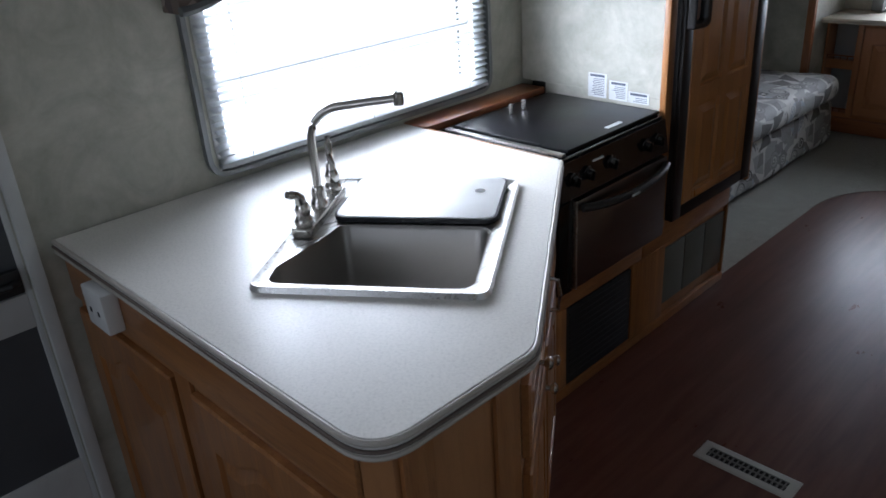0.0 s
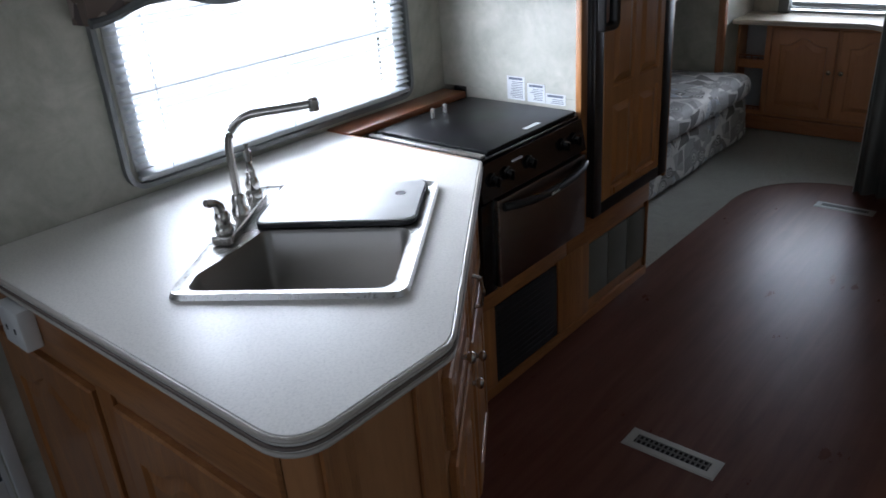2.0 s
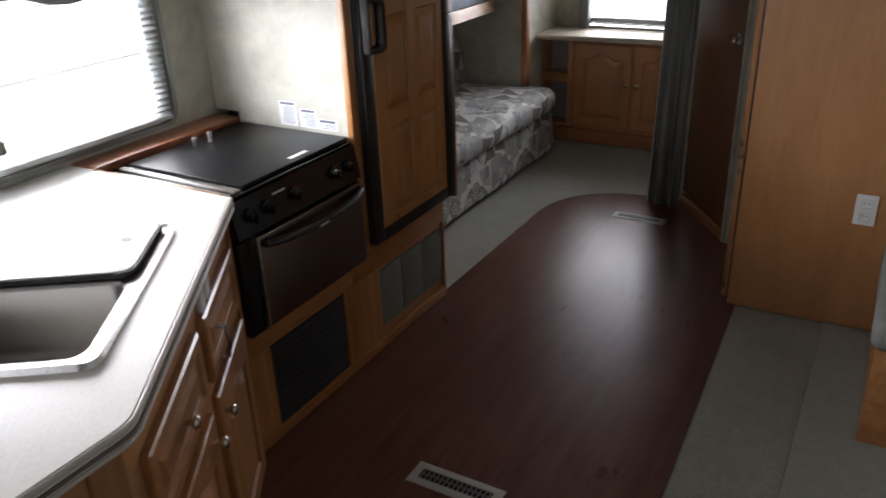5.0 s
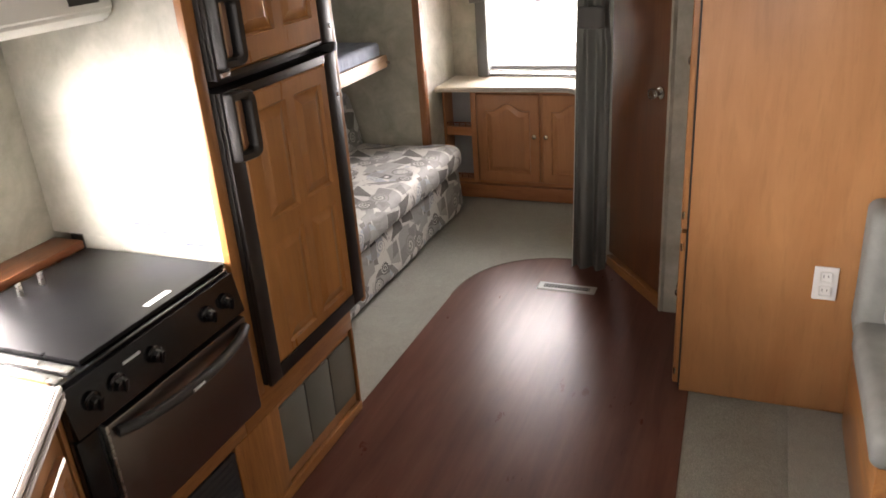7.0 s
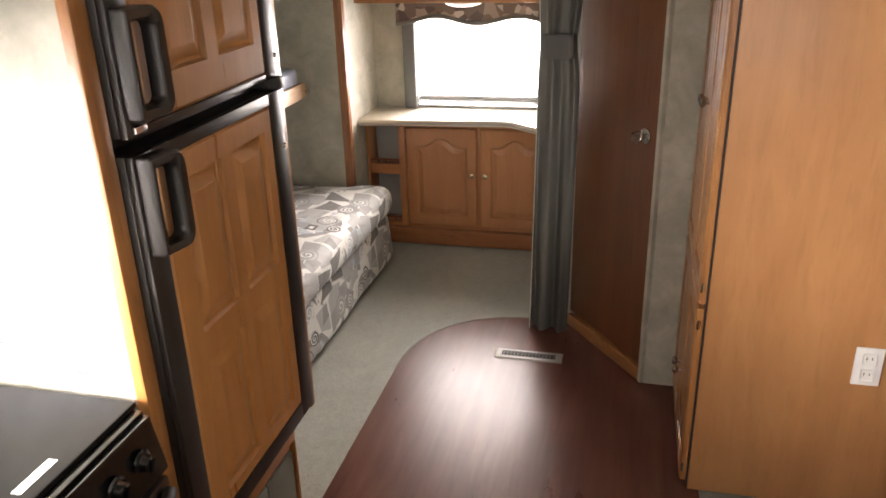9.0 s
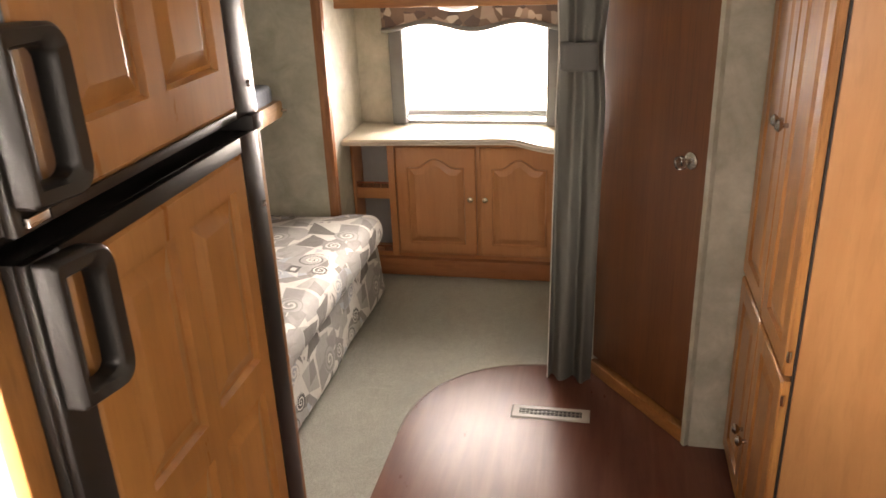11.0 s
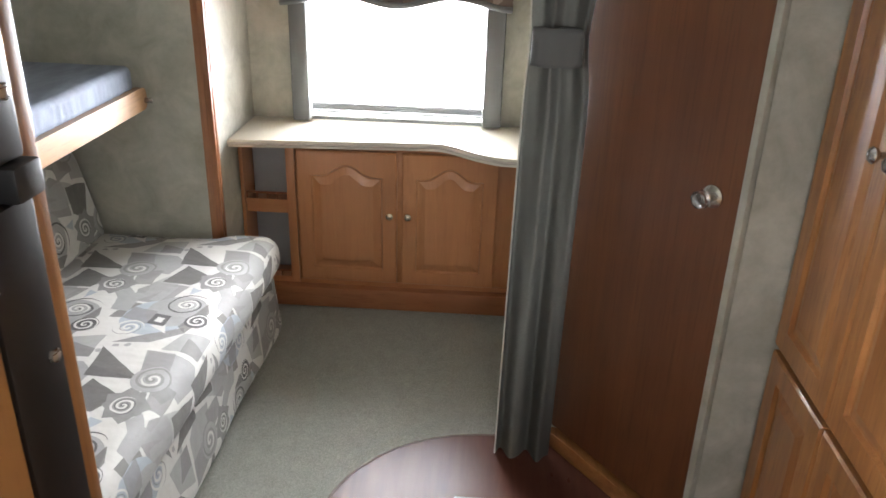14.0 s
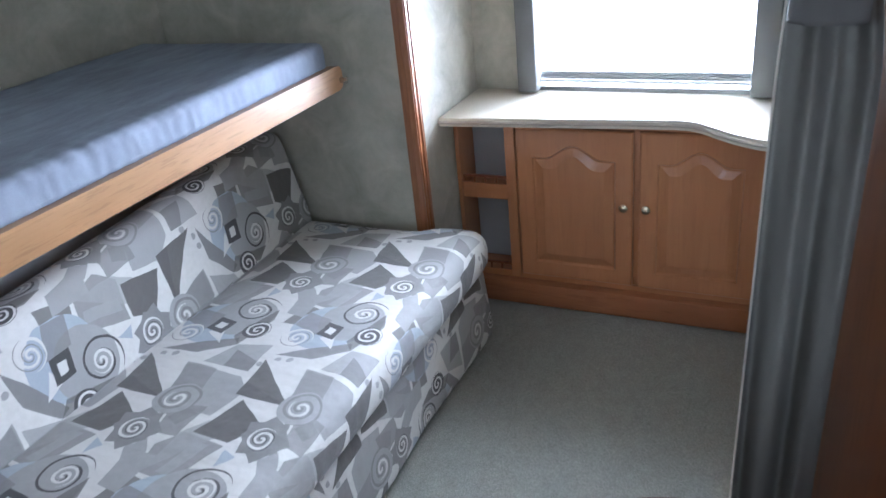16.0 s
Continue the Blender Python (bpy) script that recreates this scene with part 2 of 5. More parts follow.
    col = coil(col, -0.052, 0.066, 0.040, 0.020, 0.12, mid, 0.75)
    # framed square
    col = patch(col, [(-0.034, -0.026), (0.024, -0.030), (0.034, 0.026), (-0.024, 0.030)], dark)
    col = patch(col, [(-0.015, -0.012), (0.010, -0.014), (0.015, 0.012), (-0.010, 0.014)], cream)
    weave = noise_tex(t, coords(t), 520.0, 2.0)
    col = mix(t, 0.3, col, ramp(t, weave, [(0.3, (0.74, 0.74, 0.74)), (0.7, (1, 1, 1))]), "MULTIPLY")
    t.links.new(col, s.inputs["Base Color"])
    s.inputs["Roughness"].default_value = 0.7
    s.inputs["Sheen Weight"].default_value = 0.2
    dent = noise_tex(t, coords(t), 11.0, 3.0)
    bump(t, s, math_node(t, "MULTIPLY_ADD", weave, 0.08, dent), 0.4, 0.014)
    return m


def print_fabric(name):
    """Small valance print in brown and grey."""
    m, t, s = material(name)
    n = t.nodes.new("ShaderNodeTexVoronoi")
    n.inputs["Scale"].default_value = 22
    t.links.new(coords(t), n.inputs["Vector"])
    pick = t.nodes.new("ShaderNodeSeparateColor")
    t.links.new(n.outputs["Color"], pick.inputs[0])
    t.links.new(ramp(t, pick.outputs[0], [(0.0, (0.16, 0.12, 0.10)), (0.4, (0.30, 0.25, 0.22)), (0.7, (0.10, 0.08, 0.075)), (0.88, (0.45, 0.41, 0.37))], True), s.inputs["Base Color"])
    s.inputs["Roughness"].default_value = 0.9
    return m


def cloth(name, color, scale=(1, 1, 1), relief=0.3):
    m, t, s = material(name)
    fine, big = noise_tex(t, coords(t), 600.0, 2.0), noise_tex(t, coords(t, scale), 9.0, 4.0)
    col = ramp(t, big, [(0.3, tuple(c * 0.8 for c in color)), (0.7, tuple(min(1, c * 1.12) for c in color))])
    col = mix(t, 0.3, col, ramp(t, fine, [(0.3, (0.7, 0.7, 0.7)), (0.7, (1, 1, 1))]), "MULTIPLY")
    t.links.new(col, s.inputs["Base Color"])
    s.inputs["Roughness"].default_value = 0.8
    bump(t, s, math_node(t, "MULTIPLY_ADD", fine, 0.1, big), relief, 0.006)
    return m


def brushed(name, color, rough=0.28):
    m, t, s = material(name)
    v = noise_tex(t, coords(t, (4, 240, 240)), 1.0, 3.0)
    s.inputs["Base Color"].default_value, s.inputs["Metallic"].default_value = (*color, 1), 1.0
    t.links.new(math_node(t, "MULTIPLY_ADD", v, 0.22, rough - 0.1), s.inputs["Roughness"])
    bump(t, s, v, 0.05, 0.0004)
    return m


def glass_mat(name):
    m, t, s = material(name)
    s.inputs["Transmission Weight"].default_value, s.inputs["Roughness"].default_value = 1.0, 0.0
    s.inputs["IOR"].default_value = 1.45
    return m


OAK = wood("oak", (0.46, 0.205, 0.065), (0.26, 0.098, 0.028))
OAK_FLAT = wood("oak_veneer", (0.48, 0.232, 0.094), (0.37, 0.163, 0.062), (9, 9, 1.3), 0.42, coat=0.15, open_grain=0.14)
OAK_LONG = wood("oak_long", (0.46, 0.205, 0.068), (0.26, 0.10, 0.03), (2.2, 26, 26))
OAK_CROSS = wood("oak_cross", (0.46, 0.205, 0.065), (0.26, 0.098, 0.028), (26, 2.2, 26))
DOORWOOD = wood("door_veneer", (0.20, 0.074, 0.027), (0.125, 0.042, 0.015), (20, 20, 0.9), 0.45, coat=0.1)
FRIDGEOAK = wood("fridge_panel_oak", (0.50, 0.225, 0.072), (0.36, 0.15, 0.044), (12, 12, 1.4), 0.30, coat=0.6, open_grain=0.15, coat_rough=0.15)
DRESS = wood("dresser_oak", (0.57, 0.258, 0.112), (0.46, 0.195, 0.08), (12, 12, 1.2), 0.36, coat=0.5, open_grain=0.12)
DRESS_CROSS = wood("dresser_oak_cross", (0.57, 0.25, 0.105), (0.44, 0.18, 0.07), (12, 1.2, 12), 0.36, coat=0.5, open_grain=0.12)
TRIMWOOD = wood("red_oak_trim", (0.36, 0.125, 0.045), (0.18, 0.055, 0.02), (2.2, 26, 26), 0.35)
CASING = wood("casing_oak", (0.40, 0.165, 0.062), (0.21, 0.075, 0.026), (34, 34, 1.4), 0.35)
WALL = wallpaper("wallpaper", (0.368, 0.360, 0.302), (0.458, 0.450, 0.388), (0.548, 0.535, 0.468))
CEILING = plain("ceiling_vinyl", (0.72, 0.71, 0.67), 0.6)
CARPET = carpet_mat("carpet", (0.17, 0.174, 0.153), (0.42, 0.425, 0.378))
VINYL = vinyl_mat("vinyl_floor")
LAMINATE = laminate_mat("counter_laminate", (0.76, 0.735, 0.685))
EDGE = plain("counter_edge", (0.50, 0.455, 0.40), 0.45)
BLACK = plain("black_enamel", (0.007, 0.007, 0.008), 0.17)
LID = plain("lid_enamel", (0.008, 0.008, 0.009), 0.3)
LID.node_tree.nodes["Principled BSDF"].inputs["Specular IOR Level"].default_value = 0.2
BLACKPL = plain("black_plastic", (0.018, 0.018, 0.019), 0.45)
CHARCOAL = plain("charcoal_panel", (0.022, 0.022, 0.024), 0.6)
STEEL = brushed("stainless", (0.62, 0.61, 0.59))
# sink bowls: darker and rougher than the deck's stainless
BOWL = brushed("dark_satin_steel", (0.34, 0.325, 0.305), 0.36)
CHROME = plain("nickel", (0.52, 0.50, 0.47), 0.22, 1.0)
BRASS = plain("knob_brass", (0.75, 0.66, 0.50), 0.2, 1.0)
OVENFRONT = brushed("oven_front", (0.25, 0.215, 0.198), 0.32)
WHITE = plain("white_plastic", (0.74, 0.74, 0.72), 0.4)
ALU = plain("white_aluminium", (0.62, 0.63, 0.62), 0.4)
GREYPANEL = plain("screen_panel", (0.07, 0.073, 0.08), 0.55)
GREYMESH = plain("grey_grille", (0.16, 0.165, 0.145), 0.6)
PAPER = plain("label_paper", (0.66, 0.68, 0.70), 0.6)
INK = plain("label_ink", (0.10, 0.12, 0.16), 0.6)
SLAT = plain("blind_slat", (0.60, 0.62, 0.63), 0.35)
FRAME = plain("window_frame", (0.22, 0.23, 0.235), 0.35, 0.6)
GLASS = glass_mat("glass")
CRYSTAL = glass_mat("crystal")
SOFA = sofa_fabric("sofa_fabric", 0.276, 0.237)
SOFA_BASE = sofa_fabric("sofa_base_fabric", -0.612, 0.455, True)
SOFA_BACK = sofa_fabric("sofa_back_fabric", 0.571, -0.045)
BLUE = cloth("mattress_vinyl", (0.29, 0.335, 0.42), (1, 3, 1), 0.5)
GREYCLOTH = cloth("grey_padding", (0.15, 0.155, 0.155), (1, 1, 0.1))
CURTAIN = cloth("grey_curtain", (0.165, 0.165, 0.152), (1, 1, 0.1))
GREYFAB = cloth("grey_upholstery", (0.20, 0.205, 0.19))
PRINT = print_fabric("valance_print")
FRIDGEDARK = plain("fridge_trim", (0.016, 0.015, 0.015), 0.36)

# ---- builders ----


def finish(name, bm, mat, parent=None, origin=None, smooth=False):
    bmesh.ops.recalc_face_normals(bm, faces=bm.faces)
    if origin is None:
        xs = [v.co for v in bm.verts]
        origin = Vector((sum(c[i] for c in xs) / len(xs) for i in range(3)))
    origin = Vector(origin)
    bmesh.ops.translate(bm, verts=bm.verts, vec=-origin)
    data = bpy.data.meshes.new(name)
    bm.to_mesh(data)
    bm.free()
    if smooth:
        for poly in data.polygons:
            poly.use_smooth = True
        data.set_sharp_from_angle(angle=radians(40))
    data.materials.append(mat)
    ob = new(name, data)
    ob.location = origin
    if parent:
        attach(ob, parent)
    return ob


def world_pose(ob):
    up = world_pose(ob.parent) @ ob.matrix_parent_inverse if ob.parent else Matrix()
    return up @ ob.matrix_basis


def attach(ob, parent):
    ob.parent = parent
    ob.matrix_parent_inverse = world_pose(parent).inverted()


def add_box(bm, x0, x1, y0, y1, z0, z1, bevel=0.0, m=None):
    made = bmesh.ops.create_cube(bm, size=1.0)["verts"]
    for v in made:
        v.co = Vector(((x0 + x1) / 2 + v.co.x * (x1 - x0), (y0 + y1) / 2 + v.co.y * (y1 - y0), (z0 + z1) / 2 + v.co.z * (z1 - z0)))
    if bevel:
        edges = list({e for v in made for e in v.link_edges})
        made = bmesh.ops.bevel(bm, geom=edges, offset=bevel, segments=2, affect="EDGES", profile=0.6)["verts"]
    if m is not None:
        bmesh.ops.transform(bm, matrix=m, verts=made)


def box(name, x0, x1, y0, y1, z0, z1, mat, bevel=0.002, parent=None):
    bm = bmesh.new()
    add_box(bm, x0, x1, y0, y1, z0, z1, bevel)
    return finish(name, bm, mat, parent, ((x0 + x1) / 2, (y0 + y1) / 2, (z0 + z1) / 2), bool(bevel))


def holder(name, x, y, z):
    ob = new(name)
    ob.empty_display_size = 0.05
    ob.location = (x, y, z)
    return ob


def add_prism(bm, points, z0, z1, bevel=0.0, segments=3):
    low = [bm.verts.new((x, y, z0)) for x, y in points]
    high = [bm.verts.new((x, y, z1)) for x, y in points]
    n = len(points)
    top = bm.faces.new(high)
    bottom = bm.faces.new(low[::-1])
    for i in range(n):
        bm.faces.new((low[i], low[(i + 1) % n], high[(i + 1) % n], high[i]))
    if bevel:
        bmesh.ops.bevel(bm, geom=list(top.edges) + list(bottom.edges), offset=bevel, segments=segments, affect="EDGES", profile=0.5)


def prism(name, points, z0, z1, mat, bevel=0.0, parent=None, smooth=True):
    bm = bmesh.new()
    add_prism(bm, points, z0, z1, bevel)
    return finish(name, bm, mat, parent, smooth=smooth)


def rounded(points, radii, steps=6):
    """A polygon with its corners rounded."""
    out = []
    n = len(points)
    for i, (p, r) in enumerate(zip(points, radii)):
        p, a, b = Vector(p), Vector(points[i - 1]), Vector(points[(i + 1) % n])
        if r <= 0:
            out.append(tuple(p))
            continue
        da, db = (a - p).normalized(), (b - p).normalized()
        half = da.angle(db) / 2
        d = r / math.tan(half)
        s, e = p + da * d, p + db * d
        for k in range(steps + 1):
            f = k / steps
            out.append(tuple((1 - f) ** 2 * s + 2 * f * (1 - f) * p + f * f * e))
    return out


def add_tube(bm, points, radius, sides=10, closed_ends=True):
    """A round bar along points; radius is a number or one for each point."""
    pts = [Vector(p) for p in points]
    rings = []
    for i, p in enumerate(pts):
        d = (pts[min(i + 1, len(pts) - 1)] - pts[max(i - 1, 0)]).normalized()
        side = d.cross(Vector((0, 0, 1)) if abs(d.z) < 0.9 else Vector((1, 0, 0))).normalized()
        up = side.cross(d)
        r = radius[i] if isinstance(radius, (list, tuple)) else radius
        rings.append([bm.verts.new(p + r * (math.cos(2 * math.pi * k / sides) * side + math.sin(2 * math.pi * k / sides) * up)) for k in range(sides)])
    for a, b in zip(rings, rings[1:]):
        for k in range(sides):
            bm.faces.new((a[k], a[(k + 1) % sides], b[(k + 1) % sides], b[k]))
    if closed_ends:
        bm.faces.new(rings[0])
        bm.faces.new(rings[-1][::-1])


def tube(name, points, radius, mat, parent=None, sides=10):
    bm = bmesh.new()
    add_tube(bm, points, radius, sides)
    return finish(name, bm, mat, parent, smooth=True)


def add_lathe(bm, profile, m, sides=16):
    """A turned shape: (radius, height) pairs about the z axis of m."""
    rings = []
    for r, h in profile:
        rings.append([bm.verts.new(m @ Vector((r * math.cos(2 * math.pi * k / sides), r * math.sin(2 * math.pi * k / sides), h))) for k in range(sides)])
    for a, b in zip(rings, rings[1:]):
        for k in range(sides):
            bm.faces.new((a[k], a[(k + 1) % sides], b[(k + 1) % sides], b[k]))
    bm.faces.new(rings[0][::-1])
    bm.faces.new(rings[-1])


def lathe(name, profile, m, mat, parent=None, sides=16):
    bm = bmesh.new()
    add_lathe(bm, profile, m, sides)
    return finish(name, bm, mat, parent, smooth=True)


def wall(name, axis, at, thick, a0, a1, z0, z1, holes, mat):
    """A wall along x or y with openings (a0, a1, z0, z1) cut right through."""
    us = sorted({a0, a1, *[h[0] for h in holes], *[h[1] for h in holes]})
    zs = sorted({z0, z1, *[h[2] for h in holes], *[h[3] for h in holes]})
    bm = bmesh.new()
    for u0, u1 in zip(us, us[1:]):
        for w0, w1 in zip(zs, zs[1:]):
            u, w = (u0 + u1) / 2, (w0 + w1) / 2
            if any(h[0] < u < h[1] and h[2] < w < h[3] for h in holes):
                continue
            if axis == "x":
                add_box(bm, u0, u1, at, at + thick, w0, w1)
            else:
                add_box(bm, at, at + thick, u0, u1, w0, w1)
    bmesh.ops.remove_doubles(bm, verts=bm.verts, dist=1e-5)
    inner = [f for f in bm.faces if any(g is not f and (g.calc_center_median() - f.calc_center_median()).length < 1e-5 for e in f.edges for g in e.link_faces)]
    bmesh.ops.delete(bm, geom=inner, context="FACES_ONLY")
    return tagged(finish(name, bm, mat, origin=(0, 0, 0)), kind="structure")


def panel_ring(w, h, inset, arch, d, count=18):
    """Outline of a door's field, d inside its edge, with an arched head when arch > 0."""
    a, b, top = w / 2 - inset - d, inset + d, h - inset - d - arch
    pts = [(-a, b), (a, b)]
    for k in range(count + 1):
        u = 1 - 2 * k / count
        lift = 0.5 + 0.5 * math.cos(math.pi * min(1, abs(u) / 0.72))
        pts.append((a * u, top + arch * lift))
    return pts


def panel_door(name, w, h, mat, m, parent, inset=0.055, arch=0.0, thick=0.018, fields=None):
    """A slab with raised fields; local x across, z up, front towards -y, base at the origin of m."""
    bm = bmesh.new()
    e = 0.006
    outer = [(-w / 2 + e, e), (w / 2 - e, e), (w / 2 - e, h - e), (-w / 2 + e, h - e)]
    rim = [(-w / 2, 0), (w / 2, 0), (w / 2, h), (-w / 2, h)]

    def ring(pts, y, dx=0.0, dz=0.0):
        return [bm.verts.new((x + dx, y, z + dz)) for x, z in pts]

    def quads(a, b):
        for k in range(len(a)):
            bm.faces.new((a[k], a[(k + 1) % len(a)], b[(k + 1) % len(b)], b[k]))

    back, side, front = ring(rim, 0.0), ring(rim, -thick + e * 0.7), ring(outer, -thick)
    bm.faces.new(back[::-1])
    quads(back, side)
    quads(side, front)
    edges = [bm.edges.get((front[k], front[(k + 1) % 4])) for k in range(4)]
    for cx, cz, fw, fh, fa in fields or [(0.0, 0.0, w, h, arch)]:
        rings = [ring(panel_ring(fw, fh, inset, fa, d), y, cx, cz) for d, y in ((0, -thick), (0.005, -thick + 0.009), (0.011, -thick + 0.009), (0.036, -thick + 0.0005))]
        for p, q in zip(rings, rings[1:]):
            quads(p, q)
        bm.faces.new(rings[-1])
        n = len(rings[0])
        edges += [bm.edges.get((rings[0][k], rings[0][(k + 1) % n])) for k in range(n)]
    bmesh.ops.triangle_fill(bm, edges=edges, use_beauty=True)
    bmesh.ops.recalc_face_normals(bm, faces=bm.faces)
    bmesh.ops.transform(bm, matrix=m, verts=bm.verts)
    return finish(name, bm, mat, parent, m.translation)


def knob(parent, m, mat=None, s=1.0):
    return lathe("knob", [(0.006 * s, 0), (0.006 * s, 0.010 * s), (0.013 * s, 0.016 * s), (0.015 * s, 0.022 * s), (0.010 * s, 0.028 * s), (0.003 * s, 0.030 * s)], m, mat or BRASS, parent, 14)


def face(x, y, z, rz):
    """The pose of a front: rz 0 faces -y, 90 faces +x, 180 faces +y, -90 faces -x."""
    return pose(x, y, z, 0, 0, rz)


OUT = pose(0, 0, 0, 90, 0, 0)

# ---- the shell ----
W = 2.16
CEIL = 2.0
tagged(box("floor", -2.5, 5.5, -1.0, 3.02, -0.08, -0.006, CARPET, 0), label="worn grey-green carpet laid over the trailer floor", kind="structure")


def vinyl_outline():
    pts = [(-2.4, 0.47), (2.0, 0.455), (3.3, 0.50), (4.2, 0.56), (4.28, 0.9)]
    for k in range(13):
        a = math.pi / 2 * k / 12
        pts.append((3.78 + 0.51 * math.cos(a) ** 0.9, 1.12 + 0.505 * math.sin(a) ** 0.9))
    pts += [(2.2, 1.638), (-2.4, 1.645)]
    return pts


tagged(prism("vinyl_floor", vinyl_outline(), -0.02, 0.0, VINYL, 0, smooth=False), label="dark red-brown wood-look vinyl with a rounded end", kind="structure")
tagged(tube("vinyl_edge", [(x, y, -0.002) for x, y in vinyl_outline()[4:18]], 0.005, plain("edge_strip", (0.12, 0.08, 0.06), 0.5), sides=6), label="thin dark strip where vinyl meets carpet", kind="structure")
tagged(box("slide_floor", 2.0, 3.24, -0.98, 0.165, -0.006, 0.012, CARPET, 0.005), label="raised grey-green carpet of the dinette slide-out", kind="structure")

WIN = (0.965, 1.935, 0.965, 1.375)
wall("wall_kitchen", "x", W, 0.06, -2.5, 5.5, -0.05, CEIL, [(-0.30, 0.40, -0.05, 1.86), WIN, (2.84, 4.77, -0.05, 1.9)], WALL)
wall("wall_rear", "y", 5.35, 0.06, -1.0, W, -0.05, CEIL, [(1.20, 1.95, 0.705, 1.26)], WALL)
wall("wall_dinette", "x", -0.96, 0.06, -2.5, 5.35, -0.05, CEIL, [(-0.55, 0.95, 0.95, 1.55)], WALL)
wall("wall_front", "y", -2.46, 0.06, -0.9, W, -0.05, CEIL, [(0.15, 1.65, 0.95, 1.65)], WALL)
wall("slide_wall_end", "y", 4.77, 0.05, W + 0.06, 3.0, -0.05, 1.95, [], WALL)
wall("slide_wall_near", "y", 2.79, 0.05, W + 0.06, 3.0, -0.05, 1.95, [], WALL)
wall("slide_wall_back", "x", 3.0, 0.05, 2.79, 4.82, -0.05, 1.95, [], WALL)
tagged(box("slide_ceiling", 2.79, 4.82, W + 0.06, 3.05, 1.95, 1.99, CEILING, 0), kind="structure")
tagged(box("ceiling", -2.5, 5.5, -1.0, 2.22, CEIL, CEIL + 0.05, CEILING, 0), label="off-white trailer ceiling panel", kind="structure")

# ---- kitchen window ----


def opening_frame(name, axis, at, a0, a1, z0, z1, r, width, depth, mat, parent):
    """A frame with rounded corners round an opening."""
    bm = bmesh.new()
    loops = []
    for grow, off in ((0, 0), (width, 0), (width, depth), (0, depth)):
        pts = rounded([(a0 - grow, z0 - grow), (a1 + grow, z0 - grow), (a1 + grow, z1 + grow), (a0 - grow, z1 + grow)], [r + grow] * 4, 6)
        loops.append([bm.verts.new((p[0], at - off, p[1]) if axis == "x" else (at - off, p[0], p[1])) for p in pts])
    n = len(loops[0])
    for p, q in zip(loops, loops[1:] + loops[:1]):
        for k in range(n):
            bm.faces.new((p[k], p[(k + 1) % n], q[(k + 1) % n], q[k]))
    return finish(name, bm, mat, parent, smooth=True)


def kitchen_window():
    win = tagged(holder("window_1", 1.45, W, 0.93), label="wide kitchen window with rounded corners in an aluminium frame", category="window", kind="structure")
    opening_frame("flange", "x", W, 0.965, 1.935, 0.965, 1.375, 0.03, 0.04, 0.004, ALU, win)
    opening_frame("frame", "x", W, 0.905, 1.995, 0.932, 1.41, 0.05, 0.014, 0.02, FRAME, win)
    box("mid_rail", 0.965, 1.935, W + 0.02, W + 0.04, 1.145, 1.165, ALU, 0.002, win)
    pane = box("pane", 0.965, 1.935, W + 0.045, W + 0.049, 0.965, 1.375, GLASS, 0, win)
    pane.visible_shadow = False
    blind = tagged(holder("window_blind", 1.45, W + 0.02, 1.40), label="white horizontal slat blind lowered over the kitchen window", category="blind")
    bm = bmesh.new()
    add_box(bm, 0.925, 1.975, W - 0.032, W - 0.006, 1.375, 1.40, 0.003)
    finish("headrail", bm, SLAT, blind, smooth=True)
    first = None
    for k in range(21):
        z = 0.962 + k * 0.0195
        lean = random.uniform(-6, 6) + 14
        bm = bmesh.new()
        cols = [-0.0125, -0.006, 0.0, 0.006, 0.0125]
        rows = [[bm.verts.new((x, c, 0.0022 * (1 - (c / 0.0125) ** 2) + 0.0)) for c in cols] for x in (-0.525, 0.525)]
        for i in range(4):
            bm.faces.new((rows[0][i], rows[0][i + 1], rows[1][i + 1], rows[1][i]))
        bmesh.ops.solidify(bm, geom=list(bm.faces), thickness=0.0006)
        bmesh.ops.transform(bm, matrix=pose(1.45, W - 0.018, z + random.uniform(-0.001, 0.001), lean, random.uniform(-0.15, 0.15), 0), verts=bm.verts)
        finish("slat", bm, SLAT, blind, (1.45, W - 0.018, z), True)
    box("bottom_rail", 0.925, 1.975, W - 0.03, W - 0.008, 0.944, 0.956, SLAT, 0.003, blind)
    for x in (1.02, 1.45, 1.88):
        tube("cord", [(x, W - 0.032, 0.95), (x, W - 0.032, 1.38)], 0.0012, SLAT, blind, 5)


